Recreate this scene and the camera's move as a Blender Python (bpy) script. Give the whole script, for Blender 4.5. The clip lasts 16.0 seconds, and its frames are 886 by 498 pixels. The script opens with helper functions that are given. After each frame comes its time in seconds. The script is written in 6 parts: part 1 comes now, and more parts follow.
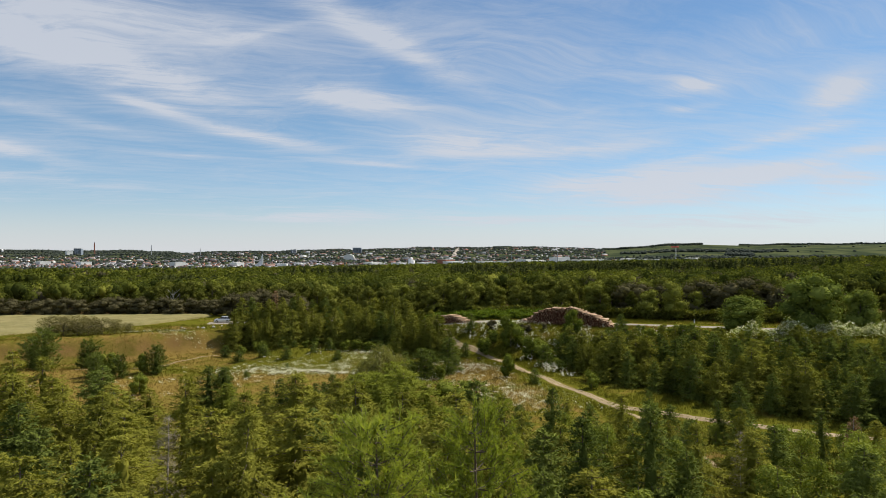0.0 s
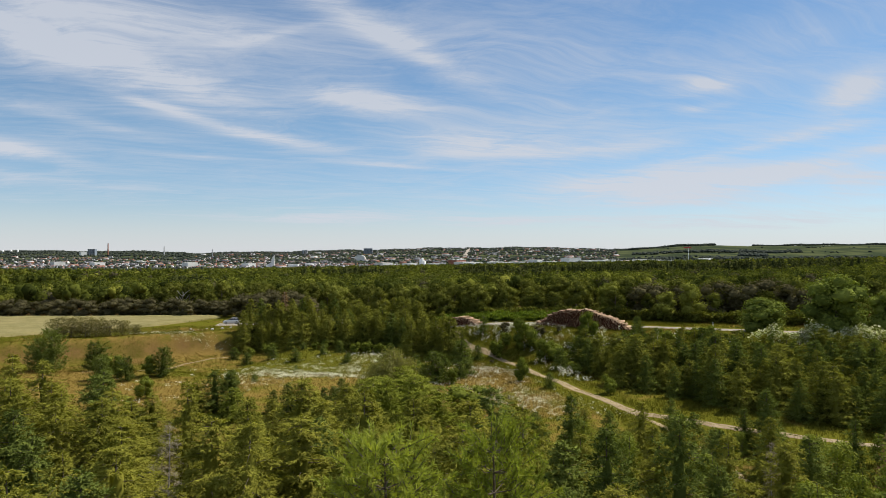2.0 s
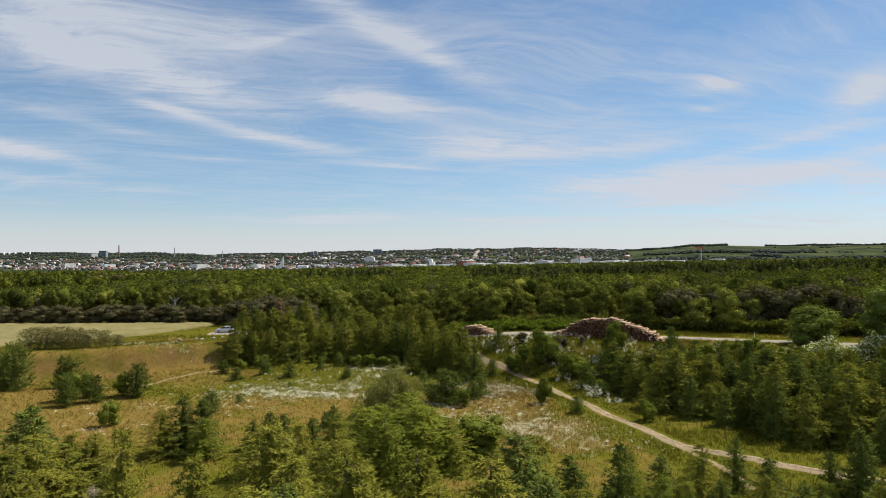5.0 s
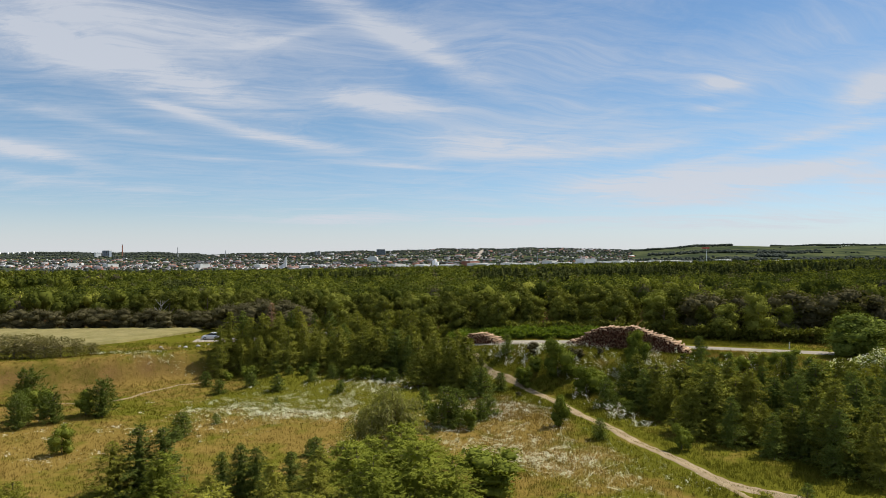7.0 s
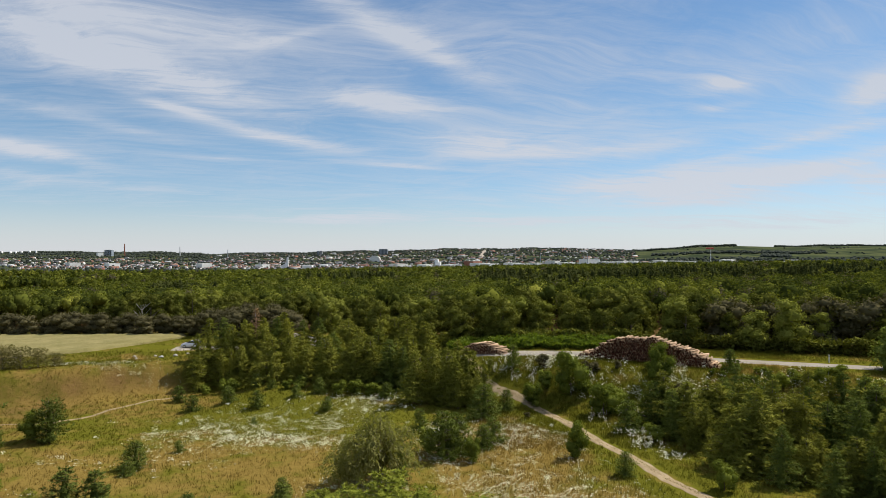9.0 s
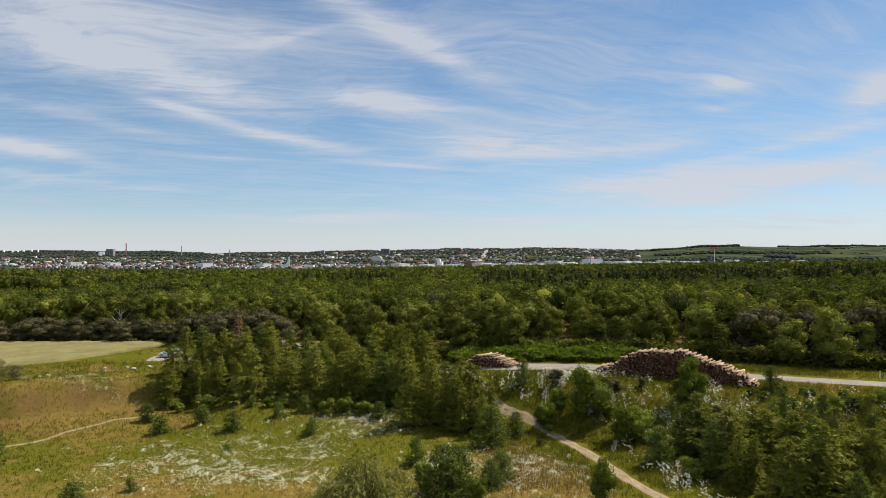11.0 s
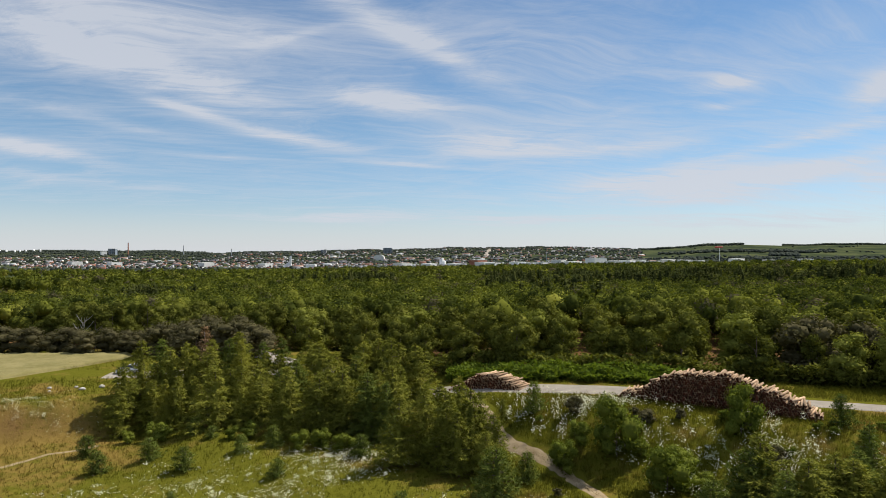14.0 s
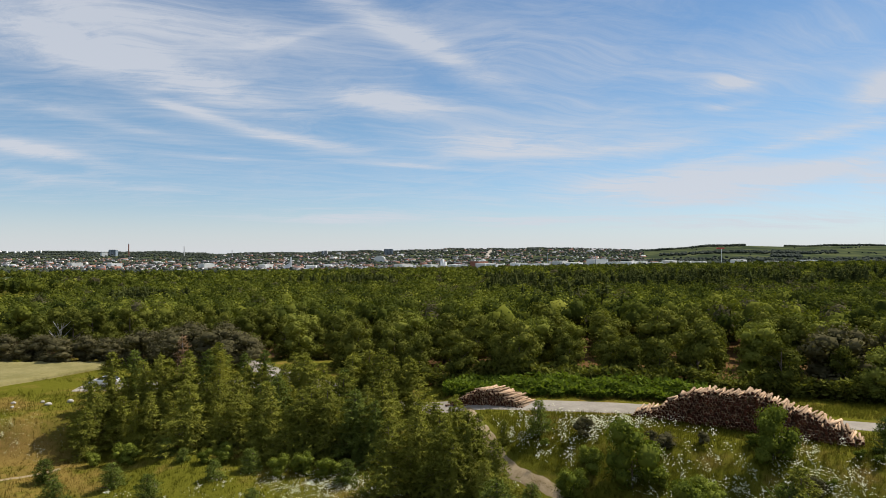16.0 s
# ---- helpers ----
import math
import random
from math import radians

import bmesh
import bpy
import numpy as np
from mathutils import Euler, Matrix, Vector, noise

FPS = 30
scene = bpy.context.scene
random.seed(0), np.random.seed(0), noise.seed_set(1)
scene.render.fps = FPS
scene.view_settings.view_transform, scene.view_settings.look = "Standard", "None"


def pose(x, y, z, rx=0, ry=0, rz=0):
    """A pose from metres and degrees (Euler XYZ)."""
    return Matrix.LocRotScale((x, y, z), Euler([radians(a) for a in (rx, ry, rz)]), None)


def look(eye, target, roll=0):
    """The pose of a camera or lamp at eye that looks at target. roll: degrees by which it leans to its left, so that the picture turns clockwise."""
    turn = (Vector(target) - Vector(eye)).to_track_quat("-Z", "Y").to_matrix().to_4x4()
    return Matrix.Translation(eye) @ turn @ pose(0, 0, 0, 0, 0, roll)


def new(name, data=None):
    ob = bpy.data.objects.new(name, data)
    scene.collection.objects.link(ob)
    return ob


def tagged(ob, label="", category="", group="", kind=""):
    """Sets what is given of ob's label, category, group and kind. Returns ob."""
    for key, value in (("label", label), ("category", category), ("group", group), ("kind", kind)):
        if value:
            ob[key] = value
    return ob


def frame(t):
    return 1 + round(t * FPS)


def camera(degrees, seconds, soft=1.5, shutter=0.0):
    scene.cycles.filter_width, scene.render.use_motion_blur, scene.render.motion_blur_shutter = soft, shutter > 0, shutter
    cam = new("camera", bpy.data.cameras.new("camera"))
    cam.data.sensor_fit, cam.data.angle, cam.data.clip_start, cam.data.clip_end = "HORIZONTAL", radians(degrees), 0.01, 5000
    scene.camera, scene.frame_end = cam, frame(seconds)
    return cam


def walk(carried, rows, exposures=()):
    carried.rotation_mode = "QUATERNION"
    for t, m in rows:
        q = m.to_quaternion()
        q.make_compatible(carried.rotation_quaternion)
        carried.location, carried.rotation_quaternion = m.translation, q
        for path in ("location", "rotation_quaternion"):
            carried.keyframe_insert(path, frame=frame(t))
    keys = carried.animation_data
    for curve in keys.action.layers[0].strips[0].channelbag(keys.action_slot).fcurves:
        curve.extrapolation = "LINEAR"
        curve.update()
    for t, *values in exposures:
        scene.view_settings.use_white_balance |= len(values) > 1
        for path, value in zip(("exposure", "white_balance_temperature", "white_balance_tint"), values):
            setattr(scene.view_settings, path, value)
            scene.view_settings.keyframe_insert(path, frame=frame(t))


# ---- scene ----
cam = camera(68.0, 16.0, soft=0.75)
PATH = [
    (0, (-1.053, 5.39, 12.28), (-0.954, 7.388, 12.282), -0.0),
    (1, (-1.109, 5.899, 12.255), (-1.027, 7.897, 12.258), 0.0),
    (2, (-1.11, 7.934, 12.265), (-1.044, 9.933, 12.269), -0.0),
    (3, (-1.074, 11.167, 12.311), (-1.019, 13.166, 12.316), -0.0),
    (4, (-0.894, 15.406, 12.448), (-0.849, 17.405, 12.454), -0.1),
    (6.5, (-0.628, 27.916, 12.716), (-0.6, 29.916, 12.723), -0.1),
    (7.5, (-0.388, 33.038, 12.854), (-0.364, 35.038, 12.86), -0.1),
    (8.5, (-0.041, 38.31, 12.972), (-0.021, 40.31, 12.978), -0.1),
    (9, (0.076, 41.031, 13.017), (0.094, 43.031, 13.023), -0.0),
    (11.5, (0.477, 54.016, 13.381), (0.487, 56.016, 13.386), 0.1),
    (12.5, (0.84, 58.939, 13.523), (0.846, 60.939, 13.527), 0.1),
    (13.5, (1.129, 63.366, 13.577), (1.132, 65.366, 13.579), 0.0),
    (14.5, (1.377, 67.327, 13.681), (1.38, 69.327, 13.683), -0.0),
    (15.5, (1.686, 70.839, 13.847), (1.687, 72.839, 13.849), -0.0),
    (16, (1.843, 72.199, 13.943), (1.843, 74.199, 13.948), -0.0),
]
walk(cam, [(t, look(eye, target, roll)) for t, eye, target, roll in PATH])

# ---- world, sun, exposure ----
SUN_ELEV, SUN_AZ = radians(52), radians(62)      # azimuth to the right of the way ahead (+y)
scene.view_settings.exposure = 0.737
sun_data = bpy.data.lights.new("sun", "SUN")
sun_data.energy, sun_data.angle, sun_data.color = 3.7, radians(0.5), (1.0, 0.92, 0.80)
sun = new("sun", sun_data)
sun_dir = Vector((math.sin(SUN_AZ) * math.cos(SUN_ELEV), math.cos(SUN_AZ) * math.cos(SUN_ELEV), math.sin(SUN_ELEV)))
sun.matrix_world = Matrix.Translation((0, 0, 60)) @ (-sun_dir).to_track_quat("-Z", "Y").to_matrix().to_4x4()


class Nodes:
    """Short hand for node trees."""

    def __init__(self, tree):
        self.t = tree
        tree.nodes.clear()

    def n(self, kind, ins=None, **props):
        node = self.t.nodes.new(kind)
        for k, v in props.items():
            setattr(node, k, v)
        for k, v in (ins or {}).items():
            sock = node.inputs[k]
            if isinstance(v, bpy.types.NodeSocket):
                self.t.links.new(v, sock)
            else:
                sock.default_value = v
        return node

    def math(self, op, a, b=0.0, clamp=False):
        return self.n("ShaderNodeMath", {0: a, 1: b}, operation=op, use_clamp=clamp).outputs[0]

    def mix(self, f, a, b, blend="MIX"):
        return self.n("ShaderNodeMix", {0: f, 6: a, 7: b}, data_type="RGBA", blend_type=blend).outputs[2]

    def noise(self, vec, scale, detail=4.0, rough=0.55, dist=0.0):
        return self.n("ShaderNodeTexNoise", {"Vector": vec, "Scale": scale, "Detail": detail, "Roughness": rough, "Distortion": dist}).outputs[0]

    def step(self, v, lo, hi, a=0.0, b=1.0):
        return self.n("ShaderNodeMapRange", {0: v, 1: lo, 2: hi, 3: a, 4: b}, interpolation_type="SMOOTHSTEP").outputs[0]


def rgb(r, g, b):
    return (r, g, b, 1.0)


def make_world():
    w = bpy.data.worlds.new("sky")
    scene.world = w
    w.use_nodes = True
    k = Nodes(w.node_tree)
    sky = k.n("ShaderNodeTexSky", sky_type="NISHITA", sun_disc=False, sun_elevation=SUN_ELEV, sun_rotation=SUN_AZ,
              air_density=1.0, dust_density=0.0, ozone_density=3.0, altitude=50.0).outputs[0]
    d = k.n("ShaderNodeTexCoord").outputs["Generated"]
    sep = k.n("ShaderNodeSeparateXYZ", {0: d})
    x, y, z = sep.outputs
    azi = k.math("ARCTAN2", x, y)
    ele = k.math("ARCSINE", z)
    # cirrus: streaks lie in a high flat layer, so their texture is laid out on a plane overhead
    h = k.math("MAXIMUM", k.math("ADD", z, 0.08), 0.05)
    u, v = k.math("DIVIDE", x, h), k.math("DIVIDE", y, h)
    plane = k.n("ShaderNodeCombineXYZ", {0: u, 1: v, 2: 0.0}).outputs[0]
    warp = k.noise(plane, 0.55, 3.0)
    turned = k.n("ShaderNodeMapping", {"Vector": plane, "Rotation": (0, 0, radians(-34)), "Scale": (0.5, 1.15, 1.0)}).outputs[0]
    shifted = k.n("ShaderNodeVectorMath", {0: turned, 1: k.n("ShaderNodeCombineXYZ", {0: k.math("MULTIPLY", warp, 1.6), 1: warp, 2: 0.0}).outputs[0]}, operation="ADD").outputs[0]
    wisps = k.noise(shifted, 1.5, 10.0, 0.68, 0.4)
    fine = k.noise(k.n("ShaderNodeMapping", {"Vector": shifted, "Scale": (1.0, 2.6, 1.0)}).outputs[0], 4.2, 9.0, 0.72, 0.6)
    streak = k.math("ADD", k.math("MULTIPLY", wisps, 0.65), k.math("MULTIPLY", fine, 0.35))
    # broad fields of cloud: azimuth, elevation, half widths, lean, weight
    total = None
    for a0, e0, wa, we, lean, weight in CLOUD_FIELDS:
        da, de = k.math("SUBTRACT", azi, radians(a0)), k.math("SUBTRACT", ele, radians(e0))
        de = k.math("SUBTRACT", de, k.math("MULTIPLY", da, lean))
        r2 = k.math("ADD", k.math("POWER", k.math("DIVIDE", da, radians(wa)), 2.0), k.math("POWER", k.math("DIVIDE", de, radians(we)), 2.0))
        g = k.math("MULTIPLY", k.math("EXPONENT", k.math("MULTIPLY", r2, -1.0)), weight)
        total = g if total is None else k.math("ADD", total, g)
    away = k.step(k.math("ABSOLUTE", azi), radians(45), radians(70), 0.0, 0.45)
    over = k.step(ele, radians(24), radians(36), 0.0, 0.35)
    field = k.math("ADD", total, k.math("MAXIMUM", away, over))
    cover = k.math("MULTIPLY", field, k.step(streak, 0.30, 0.62, 0.34, 1.3))
    cover = k.math("ADD", cover, k.step(streak, 0.36, 0.70, 0.0, 0.46), clamp=True)
    veil = k.step(ele, radians(-2.5), radians(5.5), 1.0, 0.0)
    cover = k.math("MAXIMUM", k.math("MULTIPLY", cover, 0.92), veil)
    tone = k.mix(k.step(ele, radians(1), radians(20)), rgb(*CLOUD_LOW), rgb(*CLOUD_HIGH))
    sky = k.mix(1.0, sky, k.mix(k.step(ele, radians(1), radians(12)), rgb(0.80, 0.90, 1.08), rgb(*SKY_TINT)), "MULTIPLY")
    col = k.mix(cover, sky, tone)
    bg = k.n("ShaderNodeBackground", {0: col, 1: 0.06}).outputs[0]
    k.n("ShaderNodeOutputWorld", {0: bg})


CLOUD_FIELDS = (
    (-28.0, 17.5, 13.0, 2.6, -0.10, 0.22), (-26.5, 14.6, 10.6, 1.84, -0.16, 0.80), (-20.7, 13.3, 6.4, 1.01, -0.21, 0.55), (-21.6, 11.4, 3.6, 0.41, -0.22, 0.70), (-13.1, 9.4, 5.4, 0.53, -0.14, 0.95), (-31.7, 7.4, 4.4, 0.58, -0.15, 0.85), (-4.5, 12.8, 5.6, 0.98, -0.10, 0.85),
    (-1.3, 17.2, 7.4, 1.08, -0.45, 0.60), (-13.1, 17.5, 4.2, 0.38, 0.28, 0.35), (5.8, 9.1, 6.8, 1.28, -0.03, 0.80), (16.7, 8.6, 5.9, 0.76, 0.05, 0.45), (23.3, 13.1, 2.6, 0.77, 0.00, 0.85), (23.2, 11.4, 2.0, 0.32, 0.00, 0.55),
    (33.8, 11.6, 2.1, 1.40, 0.30, 0.80), (28.5, 8.4, 7.3, 0.48, 0.15, 0.60), (19.4, 5.5, 8.2, 1.12, 0.04, 1.10), (30.4, 6.2, 7.1, 0.68, 0.18, 0.85), (22.5, 4.0, 5.5, 0.41, 0.00, 0.60), (34.3, 5.0, 2.7, 0.98, 0.00, 0.80),
    (-3.5, 7.4, 4.9, 0.22, -0.05, 0.60), (-19.4, 7.6, 3.9, 0.14, -0.02, 0.35), (-7.4, 2.8, 8.2, 0.63, 0.00, 0.60), (9.2, 2.5, 8.2, 0.49, 0.00, 0.55), (25.8, 2.3, 9.3, 0.80, 0.00, 0.60), (-24.1, 18.1, 13.4, 1.61, -0.06, 0.50),
    (-6.5, 19.7, 6.3, 1.37, -0.30, 0.50), (11.6, 15.8, 10.5, 1.94, -0.20, 0.25), (11.1, 11.9, 6.7, 1.26, -0.10, 0.25), (30.4, 16.0, 7.1, 1.93, 0.12, 0.25), (-29.1, 5.3, 6.7, 0.51, -0.06, 0.30), (-28.0, 10.0, 6.1, 0.43, -0.17, 0.30),
)
CLOUD_LOW, CLOUD_HIGH, SKY_TINT = (6.4, 6.7, 7.35), (5.7, 6.1, 6.9), (0.85, 0.985, 1.04)
make_world()


# ---- materials ----
def material(name):
    m = bpy.data.materials.new(name)
    m.use_nodes = True
    return m, Nodes(m.node_tree)


def finish(k, shader):
    k.n("ShaderNodeOutputMaterial", {0: shader})


def surface(name, c1, c2, scale=1.0, rough=0.8, bump=0.3, metal=0.0, spread=0.0):
    """A solid surface with two scales of variation and fine relief, in object or world metres."""
    m, k = material(name)
    p = k.n("ShaderNodeNewGeometry").outputs["Position"]
    big, small = k.noise(p, scale, 4.0), k.noise(p, scale * 9.0, 5.0, 0.65)
    f = k.math("ADD", k.math("MULTIPLY", big, 0.6), k.math("MULTIPLY", small, 0.4))
    col = k.mix(k.step(f, 0.35, 0.65), rgb(*c1), rgb(*c2))
    if spread:
        rnd = k.math("FRACT", k.math("ADD", k.n("ShaderNodeObjectInfo").outputs["Random"], k.n("ShaderNodeNewGeometry").outputs["Random Per Island"]))
        col = k.mix(1.0, col, k.n("ShaderNodeCombineColor", {0: (v := k.step(rnd, 0, 1, 1 - spread, 1 + spread)), 1: v, 2: v}).outputs[0], "MULTIPLY")
    b = k.n("ShaderNodeBump", {"Strength": bump, "Distance": 0.02, "Height": small}).outputs[0]
    sh = k.n("ShaderNodeBsdfPrincipled", {"Base Color": col, "Roughness": rough, "Metallic": metal, "Normal": b, "Specular IOR Level": 0.5 if rough < 0.7 else 0.12}).outputs[0]
    finish(k, sh)
    return m


def foliage(name, dark, light, through_light=0.3, by_object=True, patch=0.0):
    """Leaves: each leaf and each tree differs a little; thin leaves let light through."""
    m, k = material(name)
    geo = k.n("ShaderNodeNewGeometry")
    f = geo.outputs["Random Per Island"]
    if by_object:
        f = k.math("ADD", k.math("MULTIPLY", f, 0.55), k.math("MULTIPLY", k.n("ShaderNodeObjectInfo").outputs["Random"], 0.45))
    if patch:
        spot = k.step(k.noise(geo.outputs["Position"], patch, 2.0), 0.36, 0.64)
        f = k.math("ADD", k.math("MULTIPLY", f, 0.45), k.math("MULTIPLY", spot, 0.55))
    col = k.mix(f, rgb(*dark), rgb(*light))
    dif = k.n("ShaderNodeBsdfDiffuse", {0: col}).outputs[0]
    tra = k.n("ShaderNodeBsdfTranslucent", {0: k.mix(1.0, col, rgb(1.15, 1.2, 0.45), "MULTIPLY")}).outputs[0]
    sh = k.n("ShaderNodeMixShader", {0: through_light, 1: dif, 2: tra}).outputs[0]
    finish(k, sh)
    return m


def canopy(name):
    """Leaves of a mixed wood: the attribute 'tone' gives each tree its kind of green, each leaf differs a little."""
    m, k = material(name)
    leaf = k.n("ShaderNodeNewGeometry").outputs["Random Per Island"]
    tone = k.n("ShaderNodeAttribute", attribute_name="tone").outputs["Fac"]
    ramp = k.n("ShaderNodeValToRGB", {0: tone})
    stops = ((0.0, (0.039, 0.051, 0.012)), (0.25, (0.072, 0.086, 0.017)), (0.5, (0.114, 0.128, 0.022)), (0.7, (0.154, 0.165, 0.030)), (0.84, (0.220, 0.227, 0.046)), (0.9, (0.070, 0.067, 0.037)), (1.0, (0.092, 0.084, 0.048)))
    el = ramp.color_ramp.elements
    while len(el) < len(stops):
        el.new(0.5)
    for e, (at, c) in zip(el, stops):
        e.position, e.color = at, rgb(*c)
    col = k.mix(leaf, k.mix(1.0, ramp.outputs[0], rgb(0.66, 0.68, 0.7), "MULTIPLY"), k.mix(1.0, ramp.outputs[0], rgb(1.38, 1.34, 1.25), "MULTIPLY"))
    dif = k.n("ShaderNodeBsdfDiffuse", {0: col}).outputs[0]
    tra = k.n("ShaderNodeBsdfTranslucent", {0: k.mix(1.0, col, rgb(1.15, 1.2, 0.45), "MULTIPLY")}).outputs[0]
    finish(k, k.n("ShaderNodeMixShader", {0: 0.25, 1: dif, 2: tra}).outputs[0])
    return m


def meadow(name, leaf=False):
    """Grassland: green to straw by the attribute 'dry', mottled at two scales."""
    m, k = material(name)
    geo = k.n("ShaderNodeNewGeometry")
    p = geo.outputs["Position"]
    dry = k.n("ShaderNodeAttribute", attribute_name="dry").outputs["Fac"]
    n1, n2 = k.noise(p, 0.28, 6.0, 0.66), k.noise(p, 2.2, 6.0, 0.72)
    f = k.math("ADD", dry, k.math("MULTIPLY", k.math("SUBTRACT", n1, 0.5), 2.3), clamp=True)
    green = k.mix(n2, rgb(0.056, 0.062, 0.007), rgb(0.140, 0.134, 0.017))
    straw = k.mix(n2, rgb(0.116, 0.080, 0.018), rgb(0.245, 0.174, 0.048))
    col = k.mix(k.step(f, 0.15, 0.85), green, straw)
    earth = k.math("MULTIPLY", k.n("ShaderNodeAttribute", attribute_name="earth").outputs["Fac"], k.step(n2, 0.28, 0.52))
    col = k.mix(earth, col, k.mix(n1, rgb(0.073, 0.034, 0.016), rgb(0.185, 0.107, 0.053)))
    if leaf:
        col = k.mix(geo.outputs["Random Per Island"], k.mix(1.0, col, rgb(0.95, 0.98, 0.92), "MULTIPLY"), k.mix(1.0, col, rgb(1.22, 1.2, 1.14), "MULTIPLY"))
        dif = k.n("ShaderNodeBsdfDiffuse", {0: col}).outputs[0]
        tra = k.n("ShaderNodeBsdfTranslucent", {0: col}).outputs[0]
        sh = k.n("ShaderNodeMixShader", {0: 0.5, 1: dif, 2: tra}).outputs[0]
    else:
        far = k.step(k.n("ShaderNodeSeparateXYZ", {0: p}).outputs[1], 500.0, 900.0)
        n3 = k.step(k.noise(p, 0.006, 4.0), 0.4, 0.62)
        # far land is greyed towards blue, aerial haze mixed into the colour
        wide = k.mix(n3, rgb(0.034, 0.046, 0.026), rgb(0.074, 0.086, 0.040))
        col = k.mix(far, col, wide)
        b = k.n("ShaderNodeBump", {"Strength": 0.6, "Distance": 0.15, "Height": n2}).outputs[0]
        sh = k.n("ShaderNodeBsdfDiffuse", {0: col, "Normal": b}).outputs[0]
    finish(k, sh)
    return m


